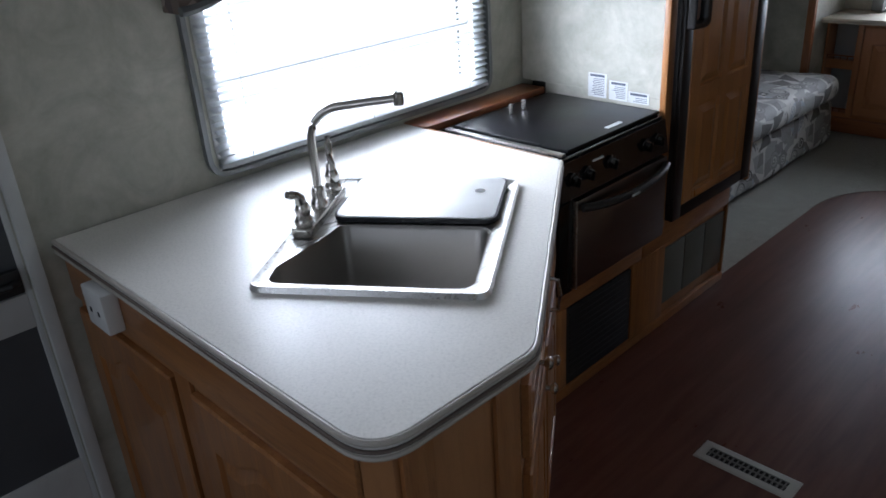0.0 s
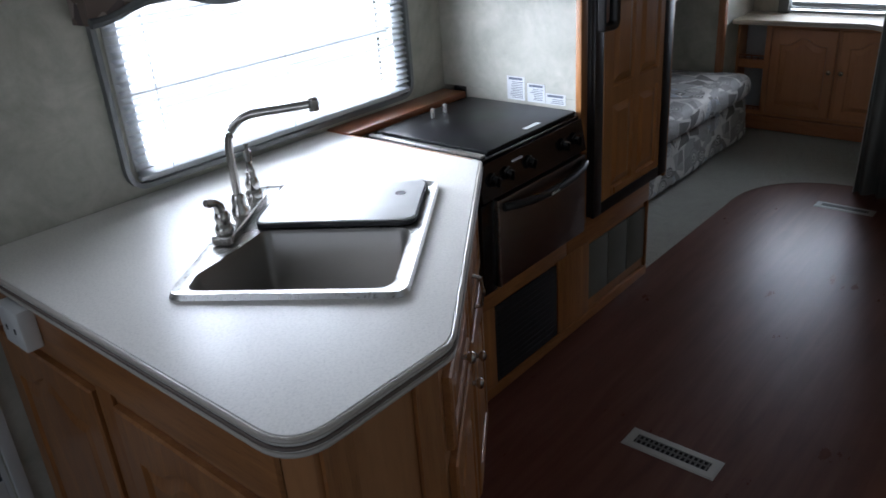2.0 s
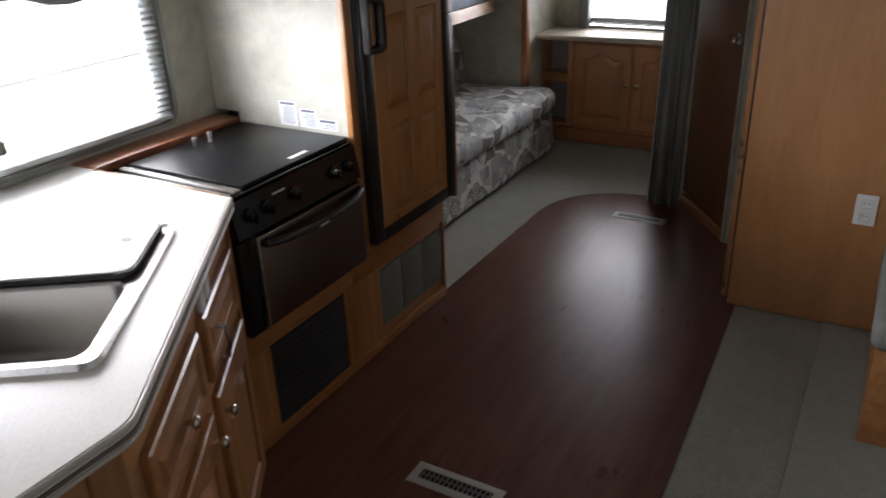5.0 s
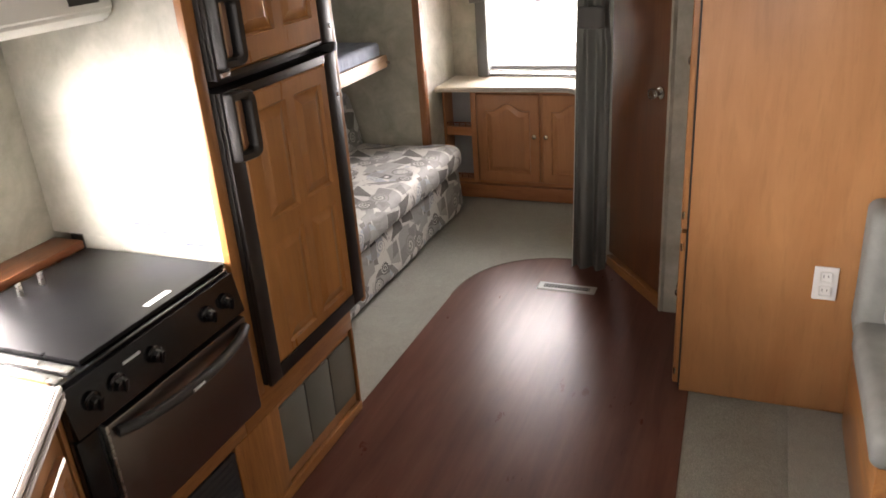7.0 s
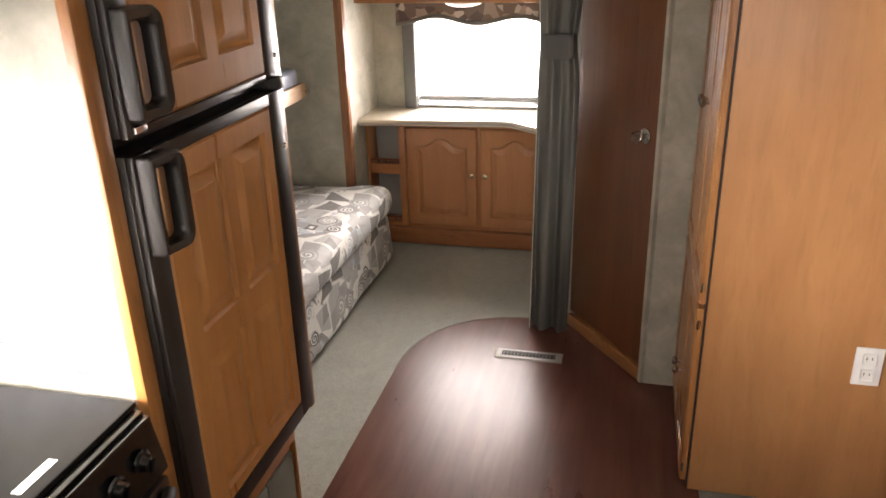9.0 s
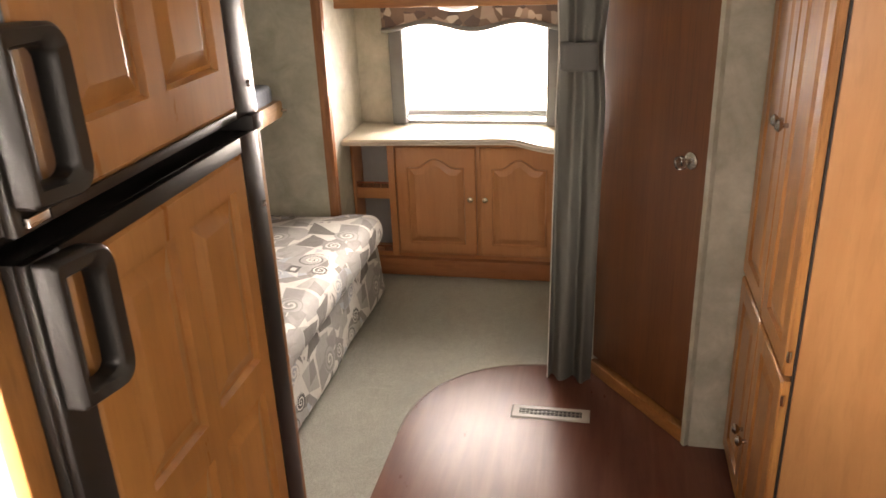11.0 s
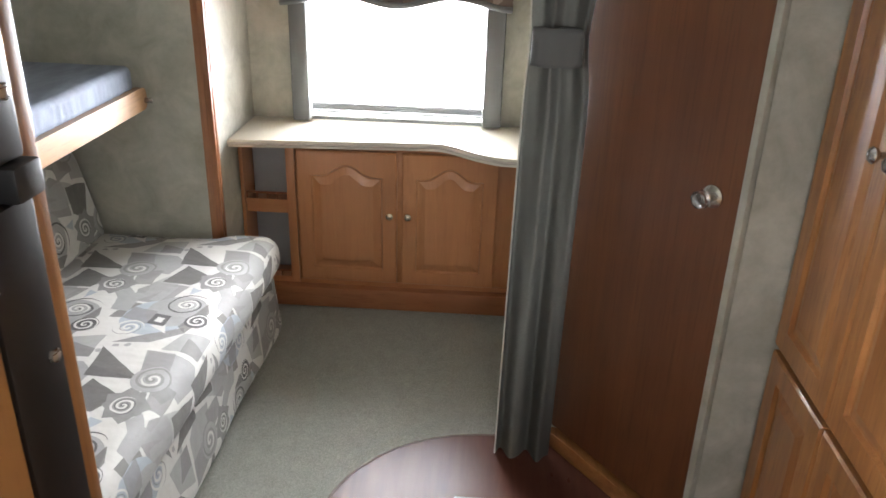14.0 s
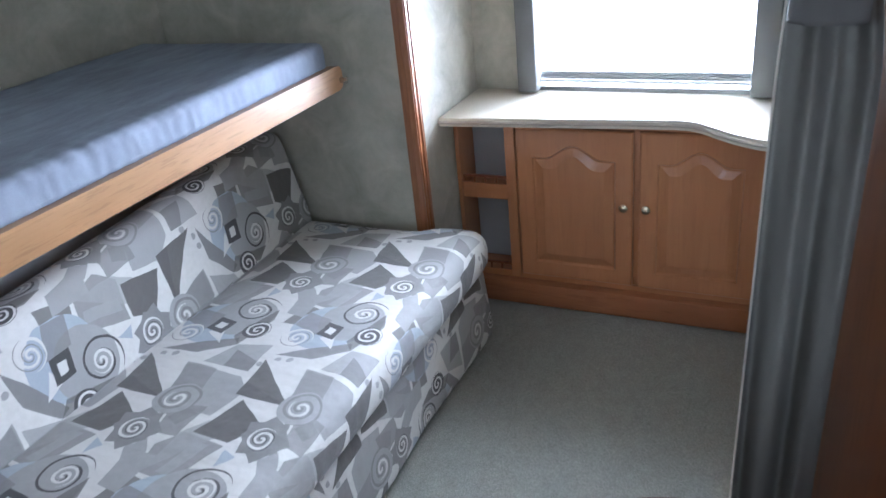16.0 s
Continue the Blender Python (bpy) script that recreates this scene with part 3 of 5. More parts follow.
def valance(name, axis, at, a0, a1, z0, z1, depth, waves, label, head=True):
    """A padded fabric box over a window with a scalloped lower edge."""
    v = tagged(holder(name, (a0 + a1) / 2 if axis == "x" else at, at if axis == "x" else (a0 + a1) / 2, z1), label=label, category="valance")
    bm = bmesh.new()
    n = 48
    front, back = [], []
    for k in range(n + 1):
        f = k / n
        a = a0 + (a1 - a0) * f
        low = z0 - 0.018 * math.cos(2 * math.pi * waves * f)
        puff = depth + 0.006 * math.sin(2 * math.pi * 5 * f)
        fr, bk = [], []
        for z, d in ((low, depth * 0.9), (low + 0.012, puff), ((low + z1) / 2, puff + 0.004), (z1, depth)):
            fr.append(bm.verts.new((a, at - d, z) if axis == "x" else (at - d, a, z)))
        bk = [bm.verts.new((a, at - 0.005, z) if axis == "x" else (at - 0.005, a, z)) for z in (low, z1)]
        front.append(fr)
        back.append(bk)
    for k in range(n):
        for i in range(3):
            bm.faces.new((front[k][i], front[k + 1][i], front[k + 1][i + 1], front[k][i + 1]))
        bm.faces.new((back[k][0], back[k + 1][0], front[k + 1][0], front[k][0]))
        bm.faces.new((back[k][1], back[k + 1][1], front[k + 1][3], front[k][3]))
        bm.faces.new((back[k][0], back[k + 1][0], back[k + 1][1], back[k][1]))
    for k in (0, n):
        bm.faces.new((back[k][0], *front[k], back[k][1]))
    finish("fabric", bm, PRINT, v, smooth=True)
    pts = []
    for k in range(n + 1):
        f = k / n
        low = z0 - 0.018 * math.cos(2 * math.pi * waves * f)
        a = a0 + (a1 - a0) * f
        pts.append((a, at - depth - 0.002, low + 0.006) if axis == "x" else (at - depth - 0.002, a, low + 0.006))
    tube("welt", pts, 0.012, GREYCLOTH, v, 8)
    return v


kitchen_window()
valance("window_valance", "x", W, 0.86, 2.04, 1.375, 1.58, 0.09, 3, "dark printed valance over the kitchen window")

# ---- entry door ----


def entry_door():
    d = tagged(holder("door_1", 0.05, W, 0.0), label="white aluminium entry screen door with dark lower panel", category="door", kind="structure")
    bm = bmesh.new()
    for x0, x1 in ((-0.335, -0.285), (0.404, 0.436)):
        add_box(bm, x0, x1, W - 0.012, W + 0.0595, 0.0, 1.90, 0.004)
    add_box(bm, -0.285, 0.404, W - 0.012, W + 0.0595, 1.85, 1.90, 0.004)
    finish("frame", bm, ALU, d, smooth=True)
    bm = bmesh.new()
    for x0, x1, z0, z1 in ((-0.28, -0.235, 0.02, 1.845), (0.388, 0.4015, 0.02, 1.845), (-0.235, 0.388, 0.02, 0.30), (-0.235, 0.388, 0.70, 0.79), (-0.235, 0.388, 1.78, 1.845)):
        add_box(bm, x0, x1, W + 0.004, W + 0.03, z0, z1, 0.003)
    finish("leaf", bm, ALU, d, smooth=True)
    box("lower_panel", -0.235, 0.388, W + 0.012, W + 0.018, 0.30, 0.70, GREYPANEL, 0, d)
    box("upper_panel", -0.235, 0.388, W + 0.012, W + 0.018, 0.79, 1.25, GREYPANEL, 0, d)
    # rail below the opening that is left for the added lamp
    box("opening_rail", -0.235, 0.388, W + 0.004, W + 0.03, 1.25, 1.29, ALU, 0.003, d)
    bm = bmesh.new()
    add_box(bm, 0.32, 0.385, W - 0.012, W + 0.004, 0.80, 0.86, 0.006)
    add_tube(bm, [(0.33, W - 0.02, 0.83), (0.355, W - 0.03, 0.832), (0.375, W - 0.014, 0.83)], 0.008)
    finish("latch", bm, BLACKPL, d, smooth=True)


entry_door()

# ---- peninsula ----
TOP = 0.90
COUNTER = rounded([(0.474, W - 0.003), (0.474, 0.998), (0.826, 0.994), (1.596, 1.526), (1.592, W - 0.003)], [0, 0.085, 0.09, 0.012, 0], 8)


def inset_poly(points, d):
    n = len(points)
    out = []
    for i in range(n):
        a, p, b = Vector(points[i - 1]), Vector(points[i]), Vector(points[(i + 1) % n])
        e1, e2 = (p - a).normalized(), (b - p).normalized()
        n1, n2 = Vector((-e1.y, e1.x)), Vector((-e2.y, e2.x))
        v = (n1 + n2).normalized()
        out.append(tuple(p + v * (d / max(0.3, v.dot(n1)))))
    return out


DIAG = math.degrees(math.atan2(0.322, 0.467))
SINK = Vector((0.926, 1.194, 0))
SX = Vector((math.cos(radians(DIAG)), math.sin(radians(DIAG)), 0))
SY = Vector((-SX.y, SX.x, 0))


def sink_pt(a, b):
    p = SINK + SX * a + SY * b
    return (p.x, p.y)


def local_pose(a, b, z):
    p = SINK + SX * a + SY * b
    return pose(p.x, p.y, z, 0, 0, DIAG)


def peninsula():
    c = tagged(holder("kitchen_peninsula", 0.9, 1.6, 0.0), label="oak kitchen peninsula with grey-beige laminate counter and angled front", category="kitchen cabinet")
    hole = rounded([sink_pt(-0.026, 0.010), sink_pt(0.548, 0.010), sink_pt(0.548, 0.462), sink_pt(-0.026, 0.455)], [0.03] * 4, 4)
    bm = bmesh.new()
    e = 0.006

    def loop(pts, z):
        return [bm.verts.new((x, y, z)) for x, y in pts]

    inner = inset_poly(COUNTER, e)
    rows = [loop(inset_poly(COUNTER, 0.03), TOP - 0.038), loop(inner, TOP - 0.038), loop(COUNTER, TOP - 0.032), loop(COUNTER, TOP - e), loop(inner, TOP)]
    for p, q in zip(rows, rows[1:]):
        for k in range(len(p)):
            bm.faces.new((p[k], p[(k + 1) % len(p)], q[(k + 1) % len(q)], q[k]))
    h0, h1 = loop(hole, TOP), loop(hole, TOP - 0.038)
    for k in range(len(h0)):
        bm.faces.new((h0[k], h0[(k + 1) % len(h0)], h1[(k + 1) % len(h0)], h1[k]))
    edges = [bm.edges.get((l[k], l[(k + 1) % len(l)])) for l in (rows[-1], h0) for k in range(len(l))]
    bmesh.ops.triangle_fill(bm, edges=edges, use_beauty=True)
    finish("countertop", bm, LAMINATE, c, smooth=True)
    bm = bmesh.new()
    out = inset_poly(COUNTER, -0.0025)[:-1]
    add_tube(bm, [(x, y, TOP - 0.019) for x, y in out], 0.0035, 8)
    finish("edge_band", bm, plain("edge_dark", (0.14, 0.105, 0.085), 0.5), c, smooth=True)
    bm = bmesh.new()
    for z in (TOP - 0.006, TOP - 0.032):
        add_tube(bm, [(x, y, z) for x, y in inset_poly(COUNTER, 0.001)[:-1]], 0.0055, 8)
    finish("edge_bead", bm, EDGE, c, smooth=True)
    # carcass, standing a little inside the counter
    body = [(0.498, W - 0.004), (0.498, 1.065), (0.535, 1.035), (0.82, 1.035), (1.58, 1.555), (1.58, W - 0.004)]
    bm = bmesh.new()
    add_prism(bm, body, 0.0, 0.47)
    low = [bm.verts.new((x, y, 0.47)) for x, y in body]
    high = [bm.verts.new((x, y, TOP - 0.038)) for x, y in body]
    for k in range(len(body)):
        bm.faces.new((low[k], low[(k + 1) % 6], high[(k + 1) % 6], high[k]))
    finish("body", bm, OAK_FLAT, c)
    # side towards the entry: apron, frame and two doors
    box("apron", 0.486, 0.4965, 1.065, W - 0.006, 0.745, TOP - 0.04, OAK_CROSS, 0.002, c)
    for y in (1.905, 1.36):
        door = panel_door("door", 0.46, 0.66, OAK, face(0.497, y, 0.06, -90), c, 0.06, 0.05)
    box("stile", 0.484, 0.4965, 1.067, 1.117, 0.02, 0.743, OAK, 0.002, c)
    box("stile", 0.488, 0.4965, 1.60, 1.665, 0.02, 0.743, OAK, 0.002, c)
    # short end
    box("stile", 0.545, 0.61, 1.023, 1.0335, 0.02, TOP - 0.04, OAK, 0.002, c)
    box("stile", 0.755, 0.815, 1.023, 1.0335, 0.02, TOP - 0.04, OAK, 0.002, c)
    # angled front: a false drawer, a drawer and doors
    base = Vector((0.82, 1.035, 0))
    fx = Vector((0.76, 0.52, 0)).normalized()
    ang = math.degrees(math.atan2(0.52, 0.76))

    def front(a, z):
        p = base + fx * a
        return pose(p.x, p.y, z, 0, 0, ang) @ pose(0, -0.0015, 0)

    d1 = panel_door("door", 0.40, 0.50, OAK, front(0.26, 0.06), c, 0.055, 0.04)
    d2 = panel_door("door", 0.36, 0.50, OAK, front(0.70, 0.06), c, 0.055, 0.04)
    w1 = panel_door("drawer", 0.40, 0.17, OAK_LONG, front(0.26, 0.60), c, 0.028)
    w2 = panel_door("drawer", 0.36, 0.17, OAK_LONG, front(0.70, 0.60), c, 0.028)

    def pull(owner, a, z, tall):
        m = front(a, z) @ pose(0, -0.018, 0)
        pts = [(0, 0, -0.045), (0, -0.02, -0.04), (0, -0.026, 0), (0, -0.02, 0.04), (0, 0, 0.045)]
        tube("handle", [m @ Vector(p if tall else (p[2], p[1], 0)) for p in pts], 0.0055, CHROME, owner, 8)

    pull(w2, 0.60, 0.66, True)
    knob(d1, front(0.43, 0.50) @ pose(0, -0.018, 0) @ OUT, CHROME)
    knob(d2, front(0.55, 0.50) @ pose(0, -0.018, 0) @ OUT, CHROME)
    knob(w1, front(0.26, 0.685) @ pose(0, -0.018, 0) @ OUT, CHROME)
    for a in (0.56, 0.62):
        m = front(a, 0.80)
        bm = bmesh.new()
        add_box(bm, -0.018, 0.018, -0.012, 0.0, -0.03, 0.035, 0.003, m)
        tagged(finish("catch", bm, WHITE, c, smooth=True), label="white plastic child catch")
    return c


peninsula()


def sink():
    s = tagged(holder("kitchen_sink", 1.05, 1.55, TOP), label="stainless double kitchen sink set into the laminate counter", category="sink")
    L, D = 0.562, 0.492
    outer = rounded([sink_pt(-0.046, -0.012), sink_pt(L, -0.012), sink_pt(L, D - 0.012), sink_pt(-0.046, D - 0.02)], [0.036] * 4, 5)
    bm = bmesh.new()

    def loop(pts, z):
        return [bm.verts.new((x, y, z)) for x, y in pts]

    def quads(p, q):
        for k in range(len(p)):
            bm.faces.new((p[k], p[(k + 1) % len(p)], q[(k + 1) % len(q)], q[k]))

    skirt, crest, deck = loop(outer, TOP + 0.0005), loop(inset_poly(outer, 0.005), TOP + 0.012), loop(inset_poly(outer, 0.015), TOP + 0.006)
    quads(skirt, crest)
    quads(crest, deck)
    edges = [bm.edges.get((deck[k], deck[(k + 1) % len(deck)])) for k in range(len(deck))]
    bowls = []
    # the near bowl runs out beside the faucet ledge with a cut corner
    near_bowl = rounded([sink_pt(-0.014, 0.022), sink_pt(0.278, 0.022), sink_pt(0.278, 0.372), sink_pt(0.205, 0.39), sink_pt(0.055, 0.445), sink_pt(-0.014, 0.440)], [0.045, 0.045, 0.03, 0.05, 0.03, 0.03], 5)
    far_bowl = rounded([sink_pt(0.298, 0.03), sink_pt(0.54, 0.03), sink_pt(0.54, 0.385), sink_pt(0.298, 0.385)], [0.045] * 4, 5)
    for mouth in (near_bowl, far_bowl):
        m = loop(mouth, TOP + 0.006)
        edges += [bm.edges.new((m[k], m[(k + 1) % len(m)])) for k in range(len(m))]
        bowls.append(mouth)
    bmesh.ops.triangle_fill(bm, edges=edges, use_beauty=True)
    finish("deck", bm, STEEL, s, smooth=True)
    for mouth in bowls:
        bm = bmesh.new()
        rings = [loop(mouth, TOP + 0.0055), loop(inset_poly(mouth, 0.006), TOP - 0.004), loop(inset_poly(mouth, 0.012), TOP - 0.13), loop(inset_poly(mouth, 0.022), TOP - 0.15), loop(inset_poly(mouth, 0.045), TOP - 0.158)]
        for p, q in zip(rings, rings[1:]):
            quads(p, q)
        bm.faces.new(rings[-1])
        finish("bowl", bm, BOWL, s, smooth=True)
    m = local_pose(0.158, 0.21, TOP - 0.1575)
    lathe("drain", [(0.04, 0), (0.042, 0.003), (0.03, 0.004), (0.028, 0.001), (0.004, 0.001)], m, STEEL, s, 20)
    cover = tagged(holder("sink_cover", *local_pose(0.43, 0.21, TOP + 0.010).translation), label="white sink cover board lying on one bowl", category="sink cover")
    edge = rounded([sink_pt(0.29, 0.022), sink_pt(0.55, 0.022), sink_pt(0.55, 0.392), sink_pt(0.29, 0.392)], [0.03] * 4, 5)
    prism("board", edge, TOP + 0.010, TOP + 0.021, plain("cover_board", (0.72, 0.72, 0.70), 0.4), 0.003, cover)
    prism("rim", inset_poly(edge, -0.0055), TOP + 0.0085, TOP + 0.0185, BLACKPL, 0, cover)
    lathe("finger_hole", [(0.013, 0), (0.013, 0.0007), (0.002, 0.0007)], local_pose(0.455, 0.075, TOP + 0.021), BLACKPL, cover, 16)

    f = tagged(holder("kitchen_faucet", *local_pose(0.325, 0.437, TOP + 0.007).translation), label="brushed nickel two-handle faucet with a high arched spout", category="faucet")
    bm = bmesh.new()
    plate = rounded([sink_pt(0.190, 0.412), sink_pt(0.462, 0.412), sink_pt(0.462, 0.462), sink_pt(0.190, 0.462)], [0.012] * 4, 3)
    add_prism(bm, plate, TOP + 0.007, TOP + 0.030, 0.005)
    finish("base", bm, CHROME, f, smooth=True)
    m = local_pose(0.328, 0.437, TOP + 0.03)
    lathe("collar", [(0.022, 0), (0.021, 0.012), (0.016, 0.02), (0.018, 0.034), (0.013, 0.05)], m, CHROME, f)
    o = m.translation
    aim = (SX * -0.02 - SY).normalized()
    pts = []
    for k in range(7):
        pts.append(o + Vector((0, 0, 0.04 + 0.019 * k)))
    for k in range(1, 11):
        a = radians(82) * k / 10
        pts.append(o + Vector((0, 0, 0.154)) + aim * (0.085 * (1 - math.cos(a))) + Vector((0, 0, 0.085 * math.sin(a))))
    end = pts[-1]
    for k in range(1, 6):
        pts.append(end + aim * (0.027 * k) + Vector((0, 0, 0.0032 * k)))
    tube("spout", pts, 0.0098, CHROME, f, 12)
    tip = pts[-1] + aim * 0.004
    lathe("aerator", [(0.0115, -0.014), (0.0125, 0.0), (0.0115, 0.011), (0.007, 0.015)], Matrix.Translation(tip), CHROME, f)
    for a, turn, rise in ((0.220, 150, 0.004), (0.433, 20, 0.048)):
        m = local_pose(a, 0.437, TOP + 0.03)
        lathe("valve", [(0.021, 0), (0.022, 0.012), (0.015, 0.022), (0.019, 0.036), (0.012, 0.052)], m, CHROME, f)
        q = m @ pose(0, 0, 0.052, 0, 0, turn)
        tube("lever", [q @ Vector(p) for p in ((0, 0, -0.012), (0.004, 0, 0.012), (0.014, 0, 0.022 + rise * 0.25), (0.028, 0, 0.024 + rise * 0.65), (0.036, 0, 0.026 + rise))], [0.013, 0.012, 0.009, 0.011, 0.008], CHROME, f, 10)


sink()


def outlet_box():
    o = tagged(holder("power_outlet", 0.465, 1.91, 0.80), label="white surface outlet box on the peninsula apron", category="outlet")
    bm = bmesh.new()
    add_box(bm, 0.448, 0.4855, 1.858, 1.962, 0.762, 0.858, 0.005)
    finish("case", bm, WHITE, o, smooth=True)
    for y in (1.89, 1.93):
        box("socket", 0.4465, 0.45, y - 0.004, y + 0.004, 0.80, 0.812, BLACKPL, 0.001, o)


outlet_box()

# ---- stove run ----


def run_cabinet():
    c = tagged(holder("kitchen_base_cabinet", 2.2, 1.8, 0.0), label="oak base cabinet under the stove and refrigerator", category="kitchen cabinet")
    box("body", 1.592, 2.19, 1.63, W - 0.004, 0.0, 0.455, OAK_FLAT, 0.002, c)
    box("body", 2.19, 2.82, 1.63, W - 0.004, 0.0, 0.478, OAK_FLAT, 0.002, c)
    box("side", 1.592, 1.603, 1.56, W - 0.006, 0.456, TOP - 0.002, OAK, 0.002, c)
    box("side", 2.168, 2.185, 1.57, W - 0.006, 0.456, 0.842, OAK, 0.002, c)
    box("kick_strip", 1.56, 2.82, 1.612, 1.629, 0.0, 0.038, OAK_LONG, 0.003, c)
    box("rail", 1.56, 2.18, 1.614, 1.629, 0.345, 0.455, OAK_LONG, 0.002, c)
    box("stile", 1.56, 1.74, 1.614, 1.629, 0.04, 0.343, OAK, 0.002, c)
    box("stile", 2.12, 2.338, 1.614, 1.629, 0.04, 0.343, OAK, 0.002, c)
    box("rail", 2.182, 2.82, 1.614, 1.629, 0.345, 0.477, OAK_LONG, 0.002, c)
    box("stile", 2.808, 2.82, 1.614, 1.629, 0.04, 0.343, OAK, 0.002, c)
    bm = bmesh.new()
    add_box(bm, 1.74, 2.12, 1.618, 1.6285, 0.04, 0.33, 0.003)
    for k in range(12):
        add_box(bm, 1.76, 2.10, 1.6155, 1.62, 0.058 + k * 0.022, 0.071 + k * 0.022, 0.001)
    finish("furnace_grille", bm, CHARCOAL, c, smooth=True)
    for k in range(3):
        x = 2.342 + k * 0.155
        box("vent_panel", x, x + 0.149, 1.619, 1.6285, 0.085, 0.318, GREYMESH, 0.003, c)
    box("backsplash_board", 1.594, 2.187, 2.05, W - 0.003, TOP - 0.02, TOP + 0.004, TRIMWOOD, 0.004, c)


run_cabinet()


def stove():
    s = tagged(holder("gas_range", 1.9, 1.8, 0.456), label="black built-in gas range with folded lid and brushed oven door", category="stove")
    x0, x1 = 1.604, 2.166
    LT = 0.877
    box("body", x0, x1, 1.565, 2.045, 0.458, LT - 0.008, BLACK, 0.003, s)
    bm = bmesh.new()
    add_box(bm, 1.69, x1 + 0.008, 1.576, 2.026, LT + 0.002, LT + 0.013, 0.003)
    finish("lid", bm, LID, s, smooth=True)
    box("top_rim", x0, x1, 1.560, 2.045, LT - 0.007, LT + 0.001, BLACK, 0.002, s)
    for x in (1.632, 1.664):
        box("side_rail", x - 0.011, x + 0.011, 1.572, 2.03, LT + 0.001, LT + (0.010 if x > 1.65 else 0.005), STEEL, 0.003, s)
    for y in (1.66, 1.98):
        lathe("rail_screw", [(0.006, 0), (0.006, 0.004), (0.002, 0.005)], pose(1.664, y, LT + 0.0095), STEEL, s, 10)
    for x in (1.89, 1.955):
        box("lid_hinge", x - 0.006, x + 0.006, 1.952, 1.962, LT + 0.0125, LT + 0.046, STEEL, 0.002, s)
    box("badge", 1.925, 2.005, 1.60, 1.617, LT + 0.0132, LT + 0.0138, PAPER, 0, s)
    # sloping control panel
    bm = bmesh.new()
    vs = [bm.verts.new((x, y, z)) for x in (x0, x1) for y, z in ((1.564, 0.755), (1.530, 0.765), (1.549, LT - 0.007), (1.564, LT - 0.007))]
    for f in ((0, 1, 2, 3), (7, 6, 5, 4), (0, 4, 5, 1), (1, 5, 6, 2), (2, 6, 7, 3), (3, 7, 4, 0)):
        bm.faces.new([vs[i] for i in f])
    finish("control_panel", bm, BLACK, s)
    for x in (1.665, 1.735, 1.85, 2.04, 2.11):
        m = pose(x, 1.539, 0.818, 100, 0, 0)
        lathe("burner_knob", [(0.022, 0), (0.021, 0.004), (0.016, 0.006), (0.015, 0.018), (0.012, 0.020)], m, BLACK, s, 18)
        bm = bmesh.new()
        add_box(bm, -0.004, 0.004, -0.015, 0.015, 0.018, 0.026, 0.002, m)
        finish("knob_grip", bm, BLACK, s, smooth=True)
    box("name_plate", 1.765, 1.815, 1.5405, 1.544, 0.842, 0.847, PAPER, 0, s)
    # oven door with a bowed bar handle
    d = box("oven_door", 1.676, x1 - 0.004, 1.53, 1.564, 0.47, 0.75, OVENFRONT, 0.004, s)
    box("door_edge", 1.668, 1.6755, 1.528, 1.564, 0.468, 0.752, STEEL, 0.002, s)
    bm = bmesh.new()
    n = 12
    add_tube(bm, [(1.69 + (x1 - 0.02 - 1.69) * k / n, 1.522 - 0.034 * math.sin(math.pi * k / n) ** 0.6, 0.728 - 0.012 * math.sin(math.pi * k / n)) for k in range(n + 1)], 0.013, 10)
    finish("handle", bm, BLACKPL, d, smooth=True)
    box("handle_mark", 1.875, 1.915, 1.4725, 1.476, 0.714, 0.720, PAPER, 0, s)
    box("side_strip", x0, 1.667, 1.54, 1.5645, 0.462, 0.753, BLACK, 0.002, s)


stove()


def fridge_surround():
    p = tagged(holder("refrigerator_cabinet", 2.5, 1.9, 0.47), label="tall oak cabinet with papered side round the refrigerator", category="cabinet")
    box("papered_side", 2.19, 2.222, 1.585, W - 0.004, TOP + 0.0205, CEIL - 0.002, WALL, 0, p)
    box("papered_side", 2.19, 2.222, 1.585, 2.049, 0.47, TOP + 0.020, WALL, 0, p)
    box("edge_strip", 2.186, 2.226, 1.562, 1.584, 0.47, CEIL - 0.002, OAK, 0.003, p)
    box("far_side", 2.802, 2.82, 1.575, W - 0.004, 0.467, CEIL - 0.002, WALL, 0, p)
    box("edge_strip", 2.799, 2.824, 1.545, 1.574, 0.467, CEIL - 0.002, OAK, 0.002, p)
    box("header", 2.228, 2.797, 1.565, 1.60, 1.80, CEIL - 0.002, OAK_LONG, 0.002, p)
    for k, (y0, y1) in enumerate(((1.789, 1.863), (1.706, 1.778), (1.624, 1.703))):
        z0, z1 = 0.896, (0.978, 0.960, 0.933)[k]
        lab = tagged(box("warning_label", 2.1888, 2.1897, y0, y1, z0, z1, PAPER, 0), label="small printed warning label stuck on the papered side", category="label", group="warning labels")
        bm = bmesh.new()
        add_box(bm, 2.1882, 2.1887, y0 + 0.008, y1 - 0.008, z1 - 0.012, z1 - 0.004)
        z = z1 - 0.018
        while z > z0 + 0.006:
            add_box(bm, 2.1882, 2.1887, y0 + 0.008, y1 - random.uniform(0.01, 0.03), z - 0.0022, z)
            z -= 0.006
        finish("print_lines", bm, INK, lab)


fridge_surround()


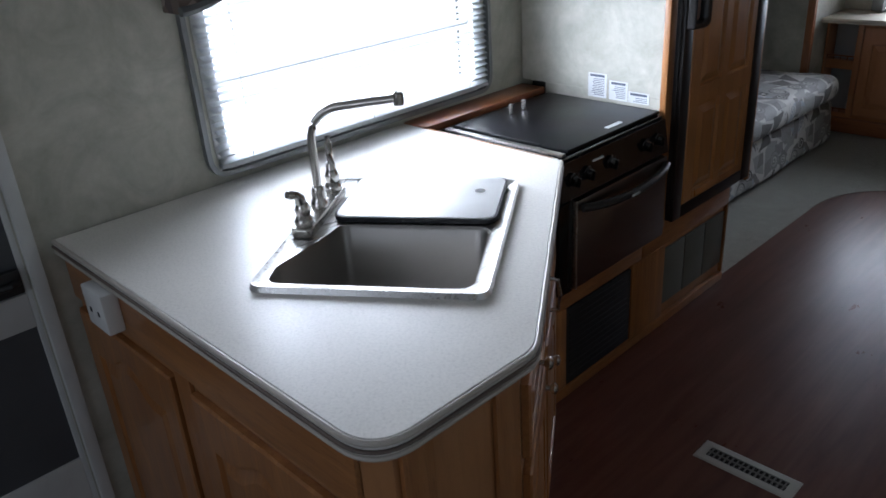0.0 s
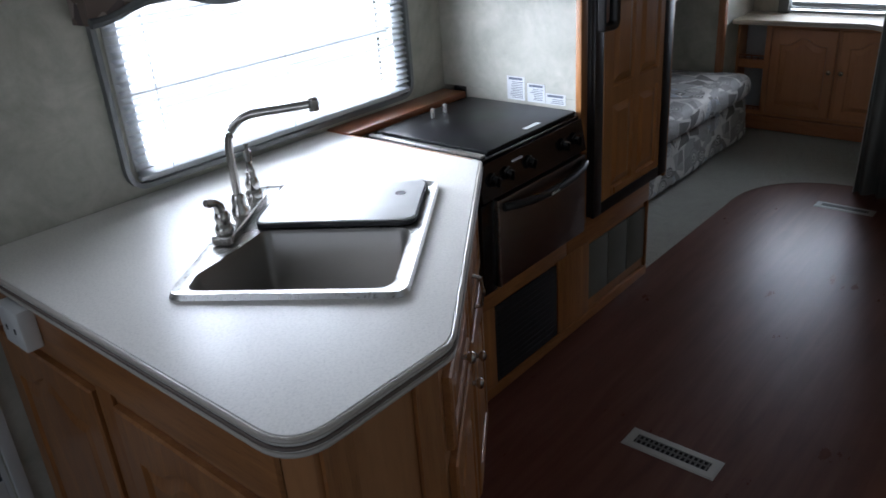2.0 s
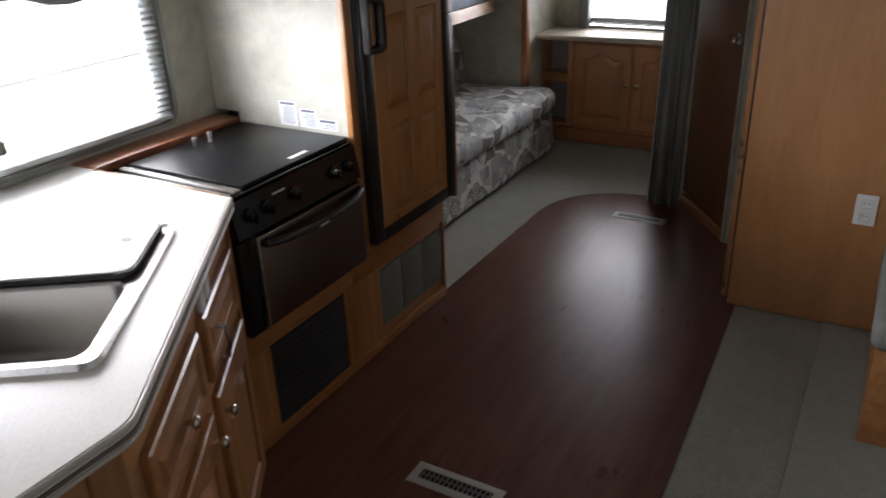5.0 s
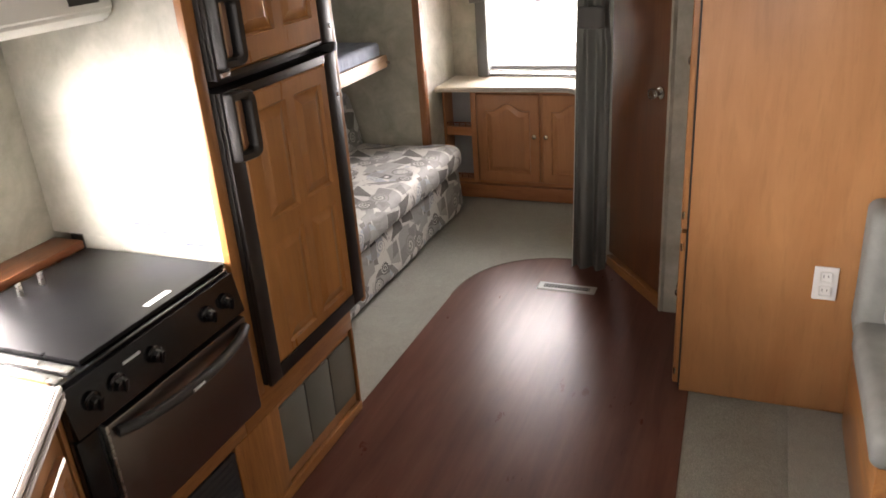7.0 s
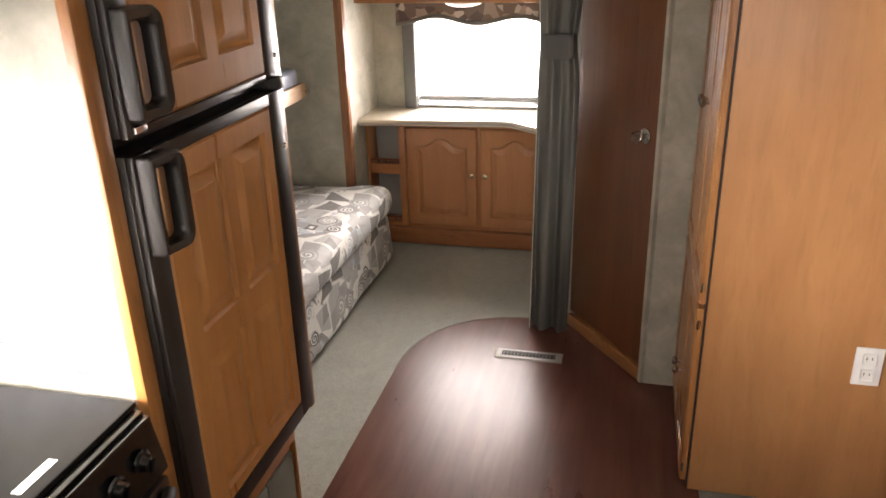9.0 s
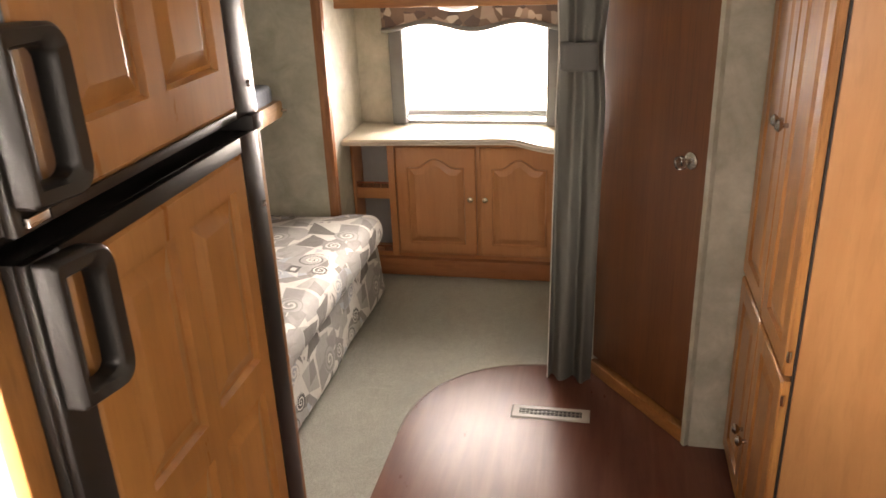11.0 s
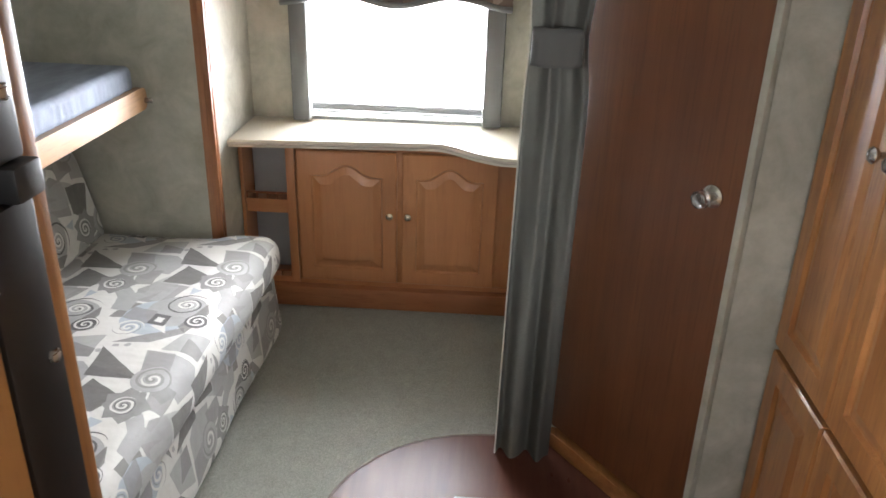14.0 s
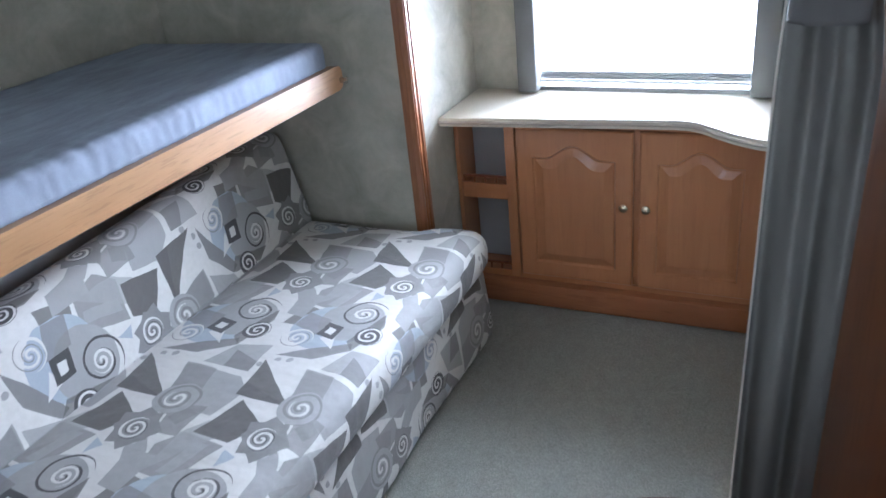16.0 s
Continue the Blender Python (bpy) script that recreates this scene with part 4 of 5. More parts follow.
def fridge():
    f = tagged(holder("refrigerator", 2.53, 1.8, 0.475), label="two-door refrigerator with oak door panels and black trim", category="refrigerator")
    x0, x1 = 2.227, 2.79
    box("body", x0, x1, 1.60, W - 0.02, 0.494, 1.79, BLACKPL, 0.003, f)
    for z0, z1, fields in ((0.490, 1.310, 2), (1.338, 1.80, 1)):
        d = box("door", x0, x1, 1.548, 1.599, z0, z1, FRIDGEDARK, 0.006, f)
        w, low, h = 0.442, z0 + (0.043 if fields == 2 else 0.014), 0.752 if fields == 2 else 0.43
        m = face(2.504, 1.5475, low, 0)
        if fields == 2:
            fs = [(cx, cz, 0.220, fh, 0) for cz, fh in ((-0.004, 0.383), (0.366, 0.373)) for cx in (-0.082, 0.108)]
        else:
            fs = [(cx, 0.032, 0.220, 0.385, 0) for cx in (-0.082, 0.108)]
        panel_door("door_panel", w, h, FRIDGEOAK, m, d, 0.036, 0, 0.014, fs)
        # black frame round the panel
        bm = bmesh.new()
        add_box(bm, x0, x0 + 0.055, 1.534, 1.5475, z0, z1, 0.003)
        add_box(bm, x1 - 0.064, x1, 1.534, 1.5475, z0, z1, 0.003)
        add_box(bm, x0 + 0.055, x1 - 0.064, 1.534, 1.5475, z0, low, 0.003)
        add_box(bm, x0 + 0.055, x1 - 0.064, 1.534, 1.5475, low + h, z1, 0.003)
        finish("trim", bm, FRIDGEDARK, d, smooth=True)
        # flat loop handle before a ribbed back plate
        c = z0 + 0.112 if fields == 1 else z1 - 0.087
        bm = bmesh.new()
        loops = []
        out = rounded([(x0 + 0.006, c - 0.086), (x0 + 0.088, c - 0.086), (x0 + 0.088, c + 0.086), (x0 + 0.006, c + 0.086)], [0.008, 0.03, 0.03, 0.008], 6)
        hole = rounded([(x0 + 0.02, c - 0.064), (x0 + 0.064, c - 0.066), (x0 + 0.064, c + 0.066), (x0 + 0.02, c + 0.064)], [0.004, 0.018, 0.018, 0.004], 6)
        for pts, ys in ((out, (1.533, 1.512, 1.506)), (hole, (1.506, 1.512, 1.533))):
            for y in ys:
                e = 0.004 if y < 1.51 else 0.0
                mid = x0 + 0.045
                loops.append([bm.verts.new((x + (e if (x < mid) == (pts is out) else -e), y - 0.012 * max(0.0, min(1.0, (x - x0 - 0.02) / 0.05)), z + (e if (z < c) == (pts is out) else -e))) for x, z in pts])
        n = len(out)
        for p, q in zip(loops, loops[1:] + loops[:1]):
            for k in range(n):
                bm.faces.new((p[k], p[(k + 1) % n], q[(k + 1) % n], q[k]))
        finish("handle", bm, FRIDGEDARK, d, smooth=True)
        bm = bmesh.new()
        for k in range(4):
            add_box(bm, x0 + 0.020, x0 + 0.044, 1.527, 1.5335, c - 0.062 + k * 0.032, c - 0.034 + k * 0.032, 0.003)
        finish("handle_plate", bm, plain("ribbed_plate", (0.09, 0.09, 0.092), 0.35), d, smooth=True)
    for z in (1.350, 1.297):
        box("latch_stud", x0 + 0.012, x0 + 0.044, 1.526, 1.5335, z - 0.006, z + 0.006, STEEL, 0.003, f)
    box("hinge", x1 - 0.03, x1 + 0.004, 1.525, 1.60, 1.311, 1.337, BLACKPL, 0.004, f)
    for z in (1.385, 1.185):
        lathe("hinge_screw", [(0.006, 0), (0.006, 0.003), (0.002, 0.004)], pose(x1 - 0.014, 1.534, z, 90, 0, 0), STEEL, f, 10)


fridge()


def hood():
    h = tagged(holder("range_hood", 1.9, 2.0, 1.42), label="white range hood with a dark slot mounted over the stove", category="range hood")
    bm = bmesh.new()
    prof = [(W - 0.004, 1.46), (1.78, 1.49), (1.75, 1.515), (1.76, 1.62), (W - 0.004, 1.62)]
    a = [bm.verts.new((1.62, y, z)) for y, z in prof]
    b = [bm.verts.new((2.186, y, z)) for y, z in prof]
    bm.faces.new(a)
    bm.faces.new(b[::-1])
    for k in range(5):
        bm.faces.new((a[k], a[(k + 1) % 5], b[(k + 1) % 5], b[k]))
    bmesh.ops.bevel(bm, geom=list(bm.edges), offset=0.008, segments=2, affect="EDGES")
    finish("shell", bm, WHITE, h, smooth=True)
    box("slot", 2.054, 2.141, 1.7485, 1.7555, 1.535, 1.565, BLACKPL, 0.002, h)


hood()

# ---- slide-out: sofa and bunk ----


def soft_box(name, x0, x1, y0, y1, z0, z1, r, mat, parent, cuts=6, puff=0.0, seed=0):
    """A cushion: a box with well-rounded edges, a little swollen and uneven."""
    bm = bmesh.new()
    add_box(bm, x0, x1, y0, y1, z0, z1)
    bmesh.ops.bevel(bm, geom=list(bm.edges), offset=r, segments=5, affect="EDGES", profile=0.5)
    bmesh.ops.subdivide_edges(bm, edges=[e for e in bm.edges if e.calc_length() > 0.12], cuts=cuts, use_grid_fill=True)
    cx, cy = (x0 + x1) / 2, (y0 + y1) / 2
    for v in bm.verts:
        f = max(0, 1 - ((v.co.x - cx) / (x1 - x0) * 2) ** 4) * max(0, 1 - ((v.co.y - cy) / (y1 - y0) * 2) ** 4)
        if v.co.z > (z0 + z1) / 2:
            v.co.z += puff * f
        v.co += 0.004 * noise.noise_vector(v.co * 4.0 + Vector((seed, 0, 0)))
    return finish(name, bm, mat, parent, ((x0 + x1) / 2, (y0 + y1) / 2, (z0 + z1) / 2), smooth=True)


def sofa():
    s = tagged(holder("sofa", 3.9, 2.4, 0.0), label="sofa bed in grey and cream patterned fabric with coils", category="sofa")
    base = soft_box("base", 2.85, 4.765, 1.972, 2.60, 0.008, 0.276, 0.045, SOFA_BASE, s, 8, 0, 3)
    seat = soft_box("seat_cushion", 2.85, 4.765, 1.918, 2.58, 0.276, 0.425, 0.065, SOFA, s, 10, 0.012, 7)
    for ob, flare in ((base, 0.085), (seat, 0.045)):
        for v in ob.data.vertices:
            x, y = v.co.x + ob.location.x, v.co.y + ob.location.y
            if ob is base and y < 2.05:
                v.co.y -= 0.03 * (1 - (v.co.z + ob.location.z) / 0.3) - 0.006 * math.sin(x * 9)
            v.co.x += flare * max(0.0, min(1.0, (x - 4.45) / 0.3)) * max(0.0, min(1.0, (2.13 - y) / 0.06))
    # grey-blue panel before the wall; its colour also holds the bunk's shadow
    box("back_panel", 2.85, 4.765, 2.74, 2.76, 0.02, 0.93, plain("shaded_panel", (0.34, 0.36, 0.385), 0.8), 0.003, s)
    back = soft_box("backrest", 2.85, 4.76, -0.06, 0.06, 0.0, 0.36, 0.05, SOFA_BACK, s, 8, 0, 11)
    back.rotation_euler = (radians(-11), radians(-1.9), radians(2.4))
    back.location = (3.795, 2.57, 0.525)
    back.matrix_parent_inverse = s.matrix_basis.inverted()


sofa()


def bunk():
    b = tagged(holder("bunk_bed", 3.8, 2.6, 0.95), label="upper bunk with an oak rail fixed across the slide-out", category="bunk bed")
    x0, x1 = 2.845, 4.685
    box("deck", x0, x1 - 0.02, 2.325, 2.995, 0.921, 0.941, OAK_FLAT, 0.002, b)
    bm = bmesh.new()
    pts = rounded([(x0, 0.885), (x1, 0.885), (x1, 0.954), (x0, 0.954)], [0.0, 0.028, 0.028, 0.0], 5)
    v0 = [bm.verts.new((x, 2.295, z)) for x, z in pts]
    v1 = [bm.verts.new((x, 2.322, z)) for x, z in pts]
    bm.faces.new(v0)
    bm.faces.new(v1[::-1])
    for k in range(len(pts)):
        bm.faces.new((v0[k], v0[(k + 1) % len(pts)], v1[(k + 1) % len(pts)], v1[k]))
    finish("rail", bm, wood("bunk_oak", (0.52, 0.30, 0.14), (0.38, 0.20, 0.085), (2.2, 26, 26)), b)
    bm = bmesh.new()
    add_tube(bm, [(x1 - 0.012, 2.294, 0.912), (x1 - 0.014, 2.282, 0.912), (x1 - 0.010, 2.274, 0.912)], [0.009, 0.007, 0.010], 10)
    finish("bolt", bm, CHROME, b, smooth=True)
    m = tagged(holder("bunk_mattress", 3.8, 2.6, 0.98), label="thin blue vinyl mattress lying on the bunk", category="mattress")
    bm = bmesh.new()
    add_box(bm, x0 + 0.005, x1 - 0.03, 2.315, 2.985, 0.943, 1.026)
    bmesh.ops.bevel(bm, geom=list(bm.edges), offset=0.022, segments=3, affect="EDGES", profile=0.5)
    bmesh.ops.subdivide_edges(bm, edges=[e for e in bm.edges if e.calc_length() > 0.3 and abs(e.verts[0].co.x - e.verts[1].co.x) > 0.3], cuts=240)
    bmesh.ops.subdivide_edges(bm, edges=[e for e in bm.edges if abs(e.verts[0].co.y - e.verts[1].co.y) > 0.3], cuts=10)
    for v in bm.verts:
        n = noise.noise(Vector((v.co.x * 62 + v.co.z * 45, v.co.z * 9, 1.7)))
        near = max(0.0, 1 - (v.co.y - 2.315) / 0.07)
        v.co.y -= 0.0042 * n * near
        v.co.z += 0.0018 * n * near + 0.004 * noise.noise(Vector((v.co.x * 5 + v.co.y * 7, v.co.y * 3, 4.0))) * (v.co.z > 0.986)
    finish("cover", bm, BLUE, m, smooth=True)


bunk()


def casing():
    """Fluted oak trim round the slide-out's opening."""
    def strip(name, along, a0, a1, c, m):
        bm = bmesh.new()
        prof = [(0, 0), (0, 0.014), (0.006, 0.024), (0.014, 0.022), (0.019, 0.008), (0.024, 0.022), (0.034, 0.022), (0.040, 0.008), (0.046, 0.022), (0.056, 0.022), (0.061, 0.008), (0.065, 0.02), (0.072, 0.014), (0.072, 0)]
        ends = [[bm.verts.new((c + u, W - d * 1.5, a) if along == "z" else (a, W - d, c + u)) for u, d in prof] for a in (a0, a1)]
        for k in range(len(prof)):
            q = (k + 1) % len(prof)
            bm.faces.new((ends[0][k], ends[0][q], ends[1][q], ends[1][k]))
        bm.faces.new(ends[0])
        bm.faces.new(ends[1][::-1])
        return tagged(finish(name, bm, m), label="fluted oak casing round the slide-out opening", kind="structure")

    strip("trim_slide", "z", 0.0, 1.90, 4.771, CASING)
    strip("trim_slide_head", "x", 2.80, 4.843, 1.901, TRIMWOOD)


casing()

# ---- rear: dresser, window, overhead cabinet ----


def dresser():
    d = tagged(holder("rear_dresser", 5.3, 1.6, 0.0), label="oak rear dresser with cream counter, open shelves and two doors", category="dresser")
    X, R = 5.098, 1.0
    T = 0.70
    edge = [(5.347, W - 0.003), (5.0, W - 0.003), (5.06, 1.45), (5.06, 1.37), (4.96, 1.25), (4.915, 1.17), (4.905, R), (5.347, R)]
    edge = rounded(edge, [0, 0, 0.3, 0.1, 0.12, 0.15, 0, 0], 5)
    prism("countertop", edge, T - 0.03, T, laminate_mat("cream_laminate", (0.66, 0.62, 0.52)), 0.005, d)
    bm = bmesh.new()
    add_tube(bm, [(x - 0.001, y, T - 0.015) for x, y in edge[1:-1]], 0.006, 6)
    finish("edge_band", bm, EDGE, d, smooth=True)
    box("plinth", X - 0.035, 5.34, R, W - 0.006, 0.0, 0.085, wood("plinth_oak", (0.45, 0.18, 0.075), (0.33, 0.12, 0.046), (12, 1.2, 12), 0.4), 0.003, d)
    ys = 1.957
    box("carcass", X + 0.012, 5.34, R, ys - 0.005, 0.087, T - 0.031, DRESS, 0.001, d)
    # open shelf bay
    box("side", X, 5.34, 2.14, W - 0.006, 0.087, T - 0.031, DRESS, 0.002, d)
    box("back", 5.215, 5.34, ys, 2.134, 0.106, T - 0.031, plain("bay_lining", (0.38, 0.40, 0.425), 0.6), 0, d)
    for z in (0.105, 0.425):
        box("shelf", X + 0.004, 5.213, ys - 0.002, 2.133, z - 0.018, z, DRESS_CROSS, 0.002, d)
    box("rail", X - 0.002, X + 0.012, ys - 0.002, 2.134, 0.087, 0.112, DRESS_CROSS, 0.002, d)
    box("rail", X - 0.002, X + 0.012, ys - 0.002, 2.134, 0.385, 0.440, DRESS_CROSS, 0.002, d)
    box("rail", X - 0.002, X + 0.012, ys - 0.002, 2.134, 0.658, T - 0.031, DRESS_CROSS, 0.002, d)
    for z in (0.112, 0.440):
        bm = bmesh.new()
        for k in range(5):
            add_tube(bm, [(X + 0.005, ys + 0.016 + k * 0.04, z), (X + 0.005, ys + 0.016 + k * 0.04, z + 0.022)], 0.004, 6)
        add_box(bm, X + 0.001, X + 0.010, ys, 2.134, z + 0.020, z + 0.028, 0.002)
        finish("gallery_rail", bm, TRIMWOOD, d, smooth=True)
    box("stile", X - 0.003, X + 0.012, ys - 0.018, ys + 0.016, 0.087, T - 0.031, DRESS, 0.002, d)
    box("rail", X - 0.002, X + 0.0115, R, ys - 0.019, 0.652, T - 0.031, DRESS_CROSS, 0.002, d)
    box("rail", X - 0.002, X + 0.0115, R, ys - 0.019, 0.087, 0.106, DRESS_CROSS, 0.002, d)
    for y, w, k in ((1.740, 0.385, -1), (1.346, 0.365, 1)):
        door = panel_door("door", w, 0.54, DRESS, face(X + 0.008, y, 0.108, -90), d, 0.055, 0.045)
        knob(door, face(X + 0.008, y, 0.108, -90) @ pose(-k * (w / 2 - 0.026), -0.018, 0.292) @ OUT)


dresser()


def rear_window():
    win = tagged(holder("window_2", 5.35, 1.575, 0.715), label="rear window over the dresser in a grey frame", category="window", kind="structure")
    opening_frame("frame", "y", 5.35, 1.21, 1.94, 0.715, 1.25, 0.03, 0.02, 0.012, FRAME, win)
    pane = box("pane", 5.395, 5.399, 1.20, 1.95, 0.705, 1.26, GLASS, 0, win)
    pane.visible_shadow = False
    blind = tagged(holder("window_blind", 5.36, 1.575, 0.73), label="pale pleated blind behind the rear window's valance", category="blind")
    bm = bmesh.new()
    n = 8
    rows = [[bm.verts.new((5.362 + (0.008 if k % 2 else -0.004), y + 0.006 * math.sin(k * 1.3 + y * 9), 0.735 + k * 0.0045)) for y in [1.22 + j * 0.0592 for j in range(13)]] for k in range(n)]
    for a, b in zip(rows, rows[1:]):
        for j in range(12):
            bm.faces.new((a[j], a[j + 1], b[j + 1], b[j]))
    finish("stacked_pleats", bm, SLAT, blind, smooth=True)
    box("bottom_rail", 5.354, 5.372, 1.215, 1.935, 0.723, 0.734, SLAT, 0.003, blind)
    v = valance("rear_valance", "y", 5.35, 1.145, 2.005, 1.168, 1.275, 0.085, 2, "brown printed valance with scalloped edge over the rear window")
    for y0, y1 in ((1.915, 1.985), (1.165, 1.238)):
        bm = bmesh.new()
        add_box(bm, 5.285, 5.347, y0, y1, T_REAR, 1.17, 0.012)
        finish("side_pad", bm, GREYCLOTH, v, smooth=True)


T_REAR = 0.703
rear_window()


def overhead():
    c = tagged(holder("overhead_cabinet", 5.25, 1.55, 1.31), label="oak overhead cabinet above the rear window", category="cabinet")
    box("body", 5.07, 5.347, 1.0, W - 0.004, 1.292, CEIL - 0.002, OAK_FLAT, 0.002, c)
    box("bottom_rail", 5.048, 5.0685, 1.0, W - 0.004, 1.278, 1.33, OAK_CROSS, 0.003, c)
    for y in (1.87, 1.30):
        panel_door("door", 0.50, 0.56, OAK, face(5.0685, y, 1.36, -90), c, 0.06, 0.05)
    lamp = tagged(holder("under_cabinet_lamp", 5.16, 1.62, 1.29), label="white round lamp under the overhead cabinet", category="lamp")
    lathe("shade", [(0.10, 0.0), (0.10, -0.012), (0.085, -0.03), (0.05, -0.04), (0.004, -0.043)], pose(5.16, 1.62, 1.2915), plain("lamp_shade", (0.8, 0.8, 0.78), 0.3), lamp, 24)


overhead()

# ---- bathroom door, curtain ----
tagged(prism("wall_bath", [(4.29, 0.995), (5.347, 0.995), (5.347, 0.935), (4.27, 0.935)], 0.0, CEIL - 0.002, WALL, 0, smooth=False), kind="structure", label="papered bathroom wall")
BX = Vector((0.395, 0.29, 0)).normalized()
tagged(prism("wall_jamb", [(3.842, 0.664), (3.842, 0.53), (3.90, 0.53), (3.90, 0.632)], 0.0, CEIL - 0.002, WALL, 0, smooth=False), kind="structure", label="narrow papered wall beside the bathroom door")


def bath_door():
    d = tagged(holder("door_2", 4.1, 0.82, 0.0), label="closed brown wood-veneer bathroom door set at an angle", category="door", kind="structure")
    o = Vector((3.844, 0.668, 0))
    L = 0.535
    m = pose(o.x, o.y, 0, 0, 0, math.degrees(math.atan2(BX.y, BX.x)))

    def slab(name, a0, a1, b0, b1, z0, z1, mat, bev=0.002):
        bm = bmesh.new()
        add_box(bm, a0, a1, b0, b1, z0, z1, bev, m)
        return finish(name, bm, mat, d, smooth=True)

    slab("leaf", 0.02, L, -0.035, -0.006, 0.066, CEIL - 0.03, DOORWOOD, 0.003)
    slab("threshold", 0.012, L, -0.045, 0.008, 0.0, 0.05, OAK_LONG, 0.004)
    slab("jamb_strip", 0.0, 0.018, -0.045, 0.012, 0.0, CEIL - 0.002, WALL, 0.003)
    slab("head", 0.02, L, -0.045, 0.008, CEIL - 0.028, CEIL - 0.002, OAK_LONG, 0.002)
    k = m @ pose(0.095, -0.006, 0.94, -90, 0, 0)
    lathe("rose", [(0.026, 0), (0.026, 0.005), (0.018, 0.009), (0.009, 0.011), (0.009, 0.028)], k, CHROME, d, 18)
    lathe("crystal_knob", [(0.009, 0.024), (0.018, 0.030), (0.022, 0.040), (0.020, 0.051), (0.010, 0.056)], k, CRYSTAL, d, 8)


bath_door()


def curtain():
    c = tagged(holder("privacy_curtain", 4.24, 1.05, 0.02), label="gathered grey privacy curtain tied with a band", category="curtain")
    n, rows = 96, 40
    bm = bmesh.new()
    grid = []
    for r in range(rows + 1):
        z = 0.001 + (CEIL - 0.036) * r / rows
        tie = math.exp(-((z - 1.22) / 0.10) ** 2)
        line = []
        for k in range(n + 1):
            f = k / n
            fold = math.sin(2 * math.pi * 2.1 * f + 0.6 * math.sin(3 * f + 1.5 * z))
            w = 0.158 - 0.022 * tie
            y = 1.143 - 0.014 * min(1.0, z / 1.1) - 0.006 * tie - w * f
            x = 4.20 + (0.024 - 0.008 * tie) * fold + 0.007 * math.sin(23 * f + 2.2 * z)
            line.append(bm.verts.new((x, y, z)))
        grid.append(line)
    hem = [(line[0].co.x - 0.001, line[0].co.y + 0.002, line[0].co.z + 0.003) for line in grid[:-1]]
    for a, b in zip(grid, grid[1:]):
        for k in range(n):
            bm.faces.new((a[k], a[k + 1], b[k + 1], b[k]))
    bmesh.ops.solidify(bm, geom=list(bm.faces), thickness=0.004)
    finish("drape", bm, CURTAIN, c, smooth=True)
    # the pale lining shows as a turned hem along the free edge
    lining = plain("curtain_lining", (0.62, 0.61, 0.57), 0.8)
    tagged(tube("lining_hem", hem, 0.0024, lining, c, 6), label="pale lining hem")
    bm = bmesh.new()
    pts = rounded([(4.170, 0.994), (4.230, 0.994), (4.230, 1.122), (4.170, 1.122)], [0.029] * 4, 5)
    add_prism(bm, pts, 1.155, 1.245, 0.012)
    finish("tie_band", bm, GREYCLOTH, c, smooth=True)
    box("track", 4.18, 4.26, 1.0, 2.1, CEIL - 0.028, CEIL - 0.003, ALU, 0.003, c)


curtain()

# ---- wardrobe ----


def wardrobe():
    w = tagged(holder("wardrobe", 3.58, 0.1, 0.0), label="tall oak wardrobe with panelled doors and plain veneer side", category="wardrobe")
    box("body", 3.273, 3.840, -0.45, 0.53, 0.0, CEIL - 0.003, OAK_FLAT, 0.002, w)
    box("side_panel", 3.253, 3.2715, -0.45, 0.533, 0.0, CEIL - 0.003, OAK_FLAT, 0.002, w)
    box("edge_gap", 3.251, 3.268, 0.5345, 0.538, 0.012, CEIL - 0.003, BLACKPL, 0, w)
    for x, k in ((3.400, -1), (3.692, 1)):
        for z0, h in ((0.03, 0.59), (0.635, 1.30)):
            m = face(x, 0.5395, z0, 180)
            d = panel_door("door", 0.287, h, OAK, m, w, 0.055, 0.0, 0.02)
            knob(d, m @ pose(k * 0.118, -0.02, 0.51 if h > 1 else 0.235) @ OUT, CHROME)
            for z in (0.05, h - 0.05):
                lathe("hinge", [(0.005, -0.014), (0.006, 0), (0.005, 0.014)], m @ pose(-k * 0.1445, -0.012, z), BRASS, d, 8)
    return w


wardrobe()


def wall_outlet():
    o = tagged(holder("wall_outlet", 3.25, 0.10, 0.47), label="white duplex wall outlet on the wardrobe side", category="outlet")
    bm = bmesh.new()
    add_box(bm, 3.246, 3.2525, 0.066, 0.138, 0.430, 0.546, 0.003)
    finish("plate", bm, WHITE, o, smooth=True)
    for z in (0.464, 0.513):
        bm = bmesh.new()
        add_box(bm, 3.244, 3.2465, 0.085, 0.119, z - 0.017, z + 0.017, 0.006)
        finish("socket", bm, WHITE, o, smooth=True)
        bm = bmesh.new()
        for y, h in ((0.095, 0.006), (0.109, 0.007)):
            add_box(bm, 3.2434, 3.2442, y - 0.0012, y + 0.0012, z - h + 0.004, z + h)
        finish("slots", bm, BLACKPL, o)


wall_outlet()


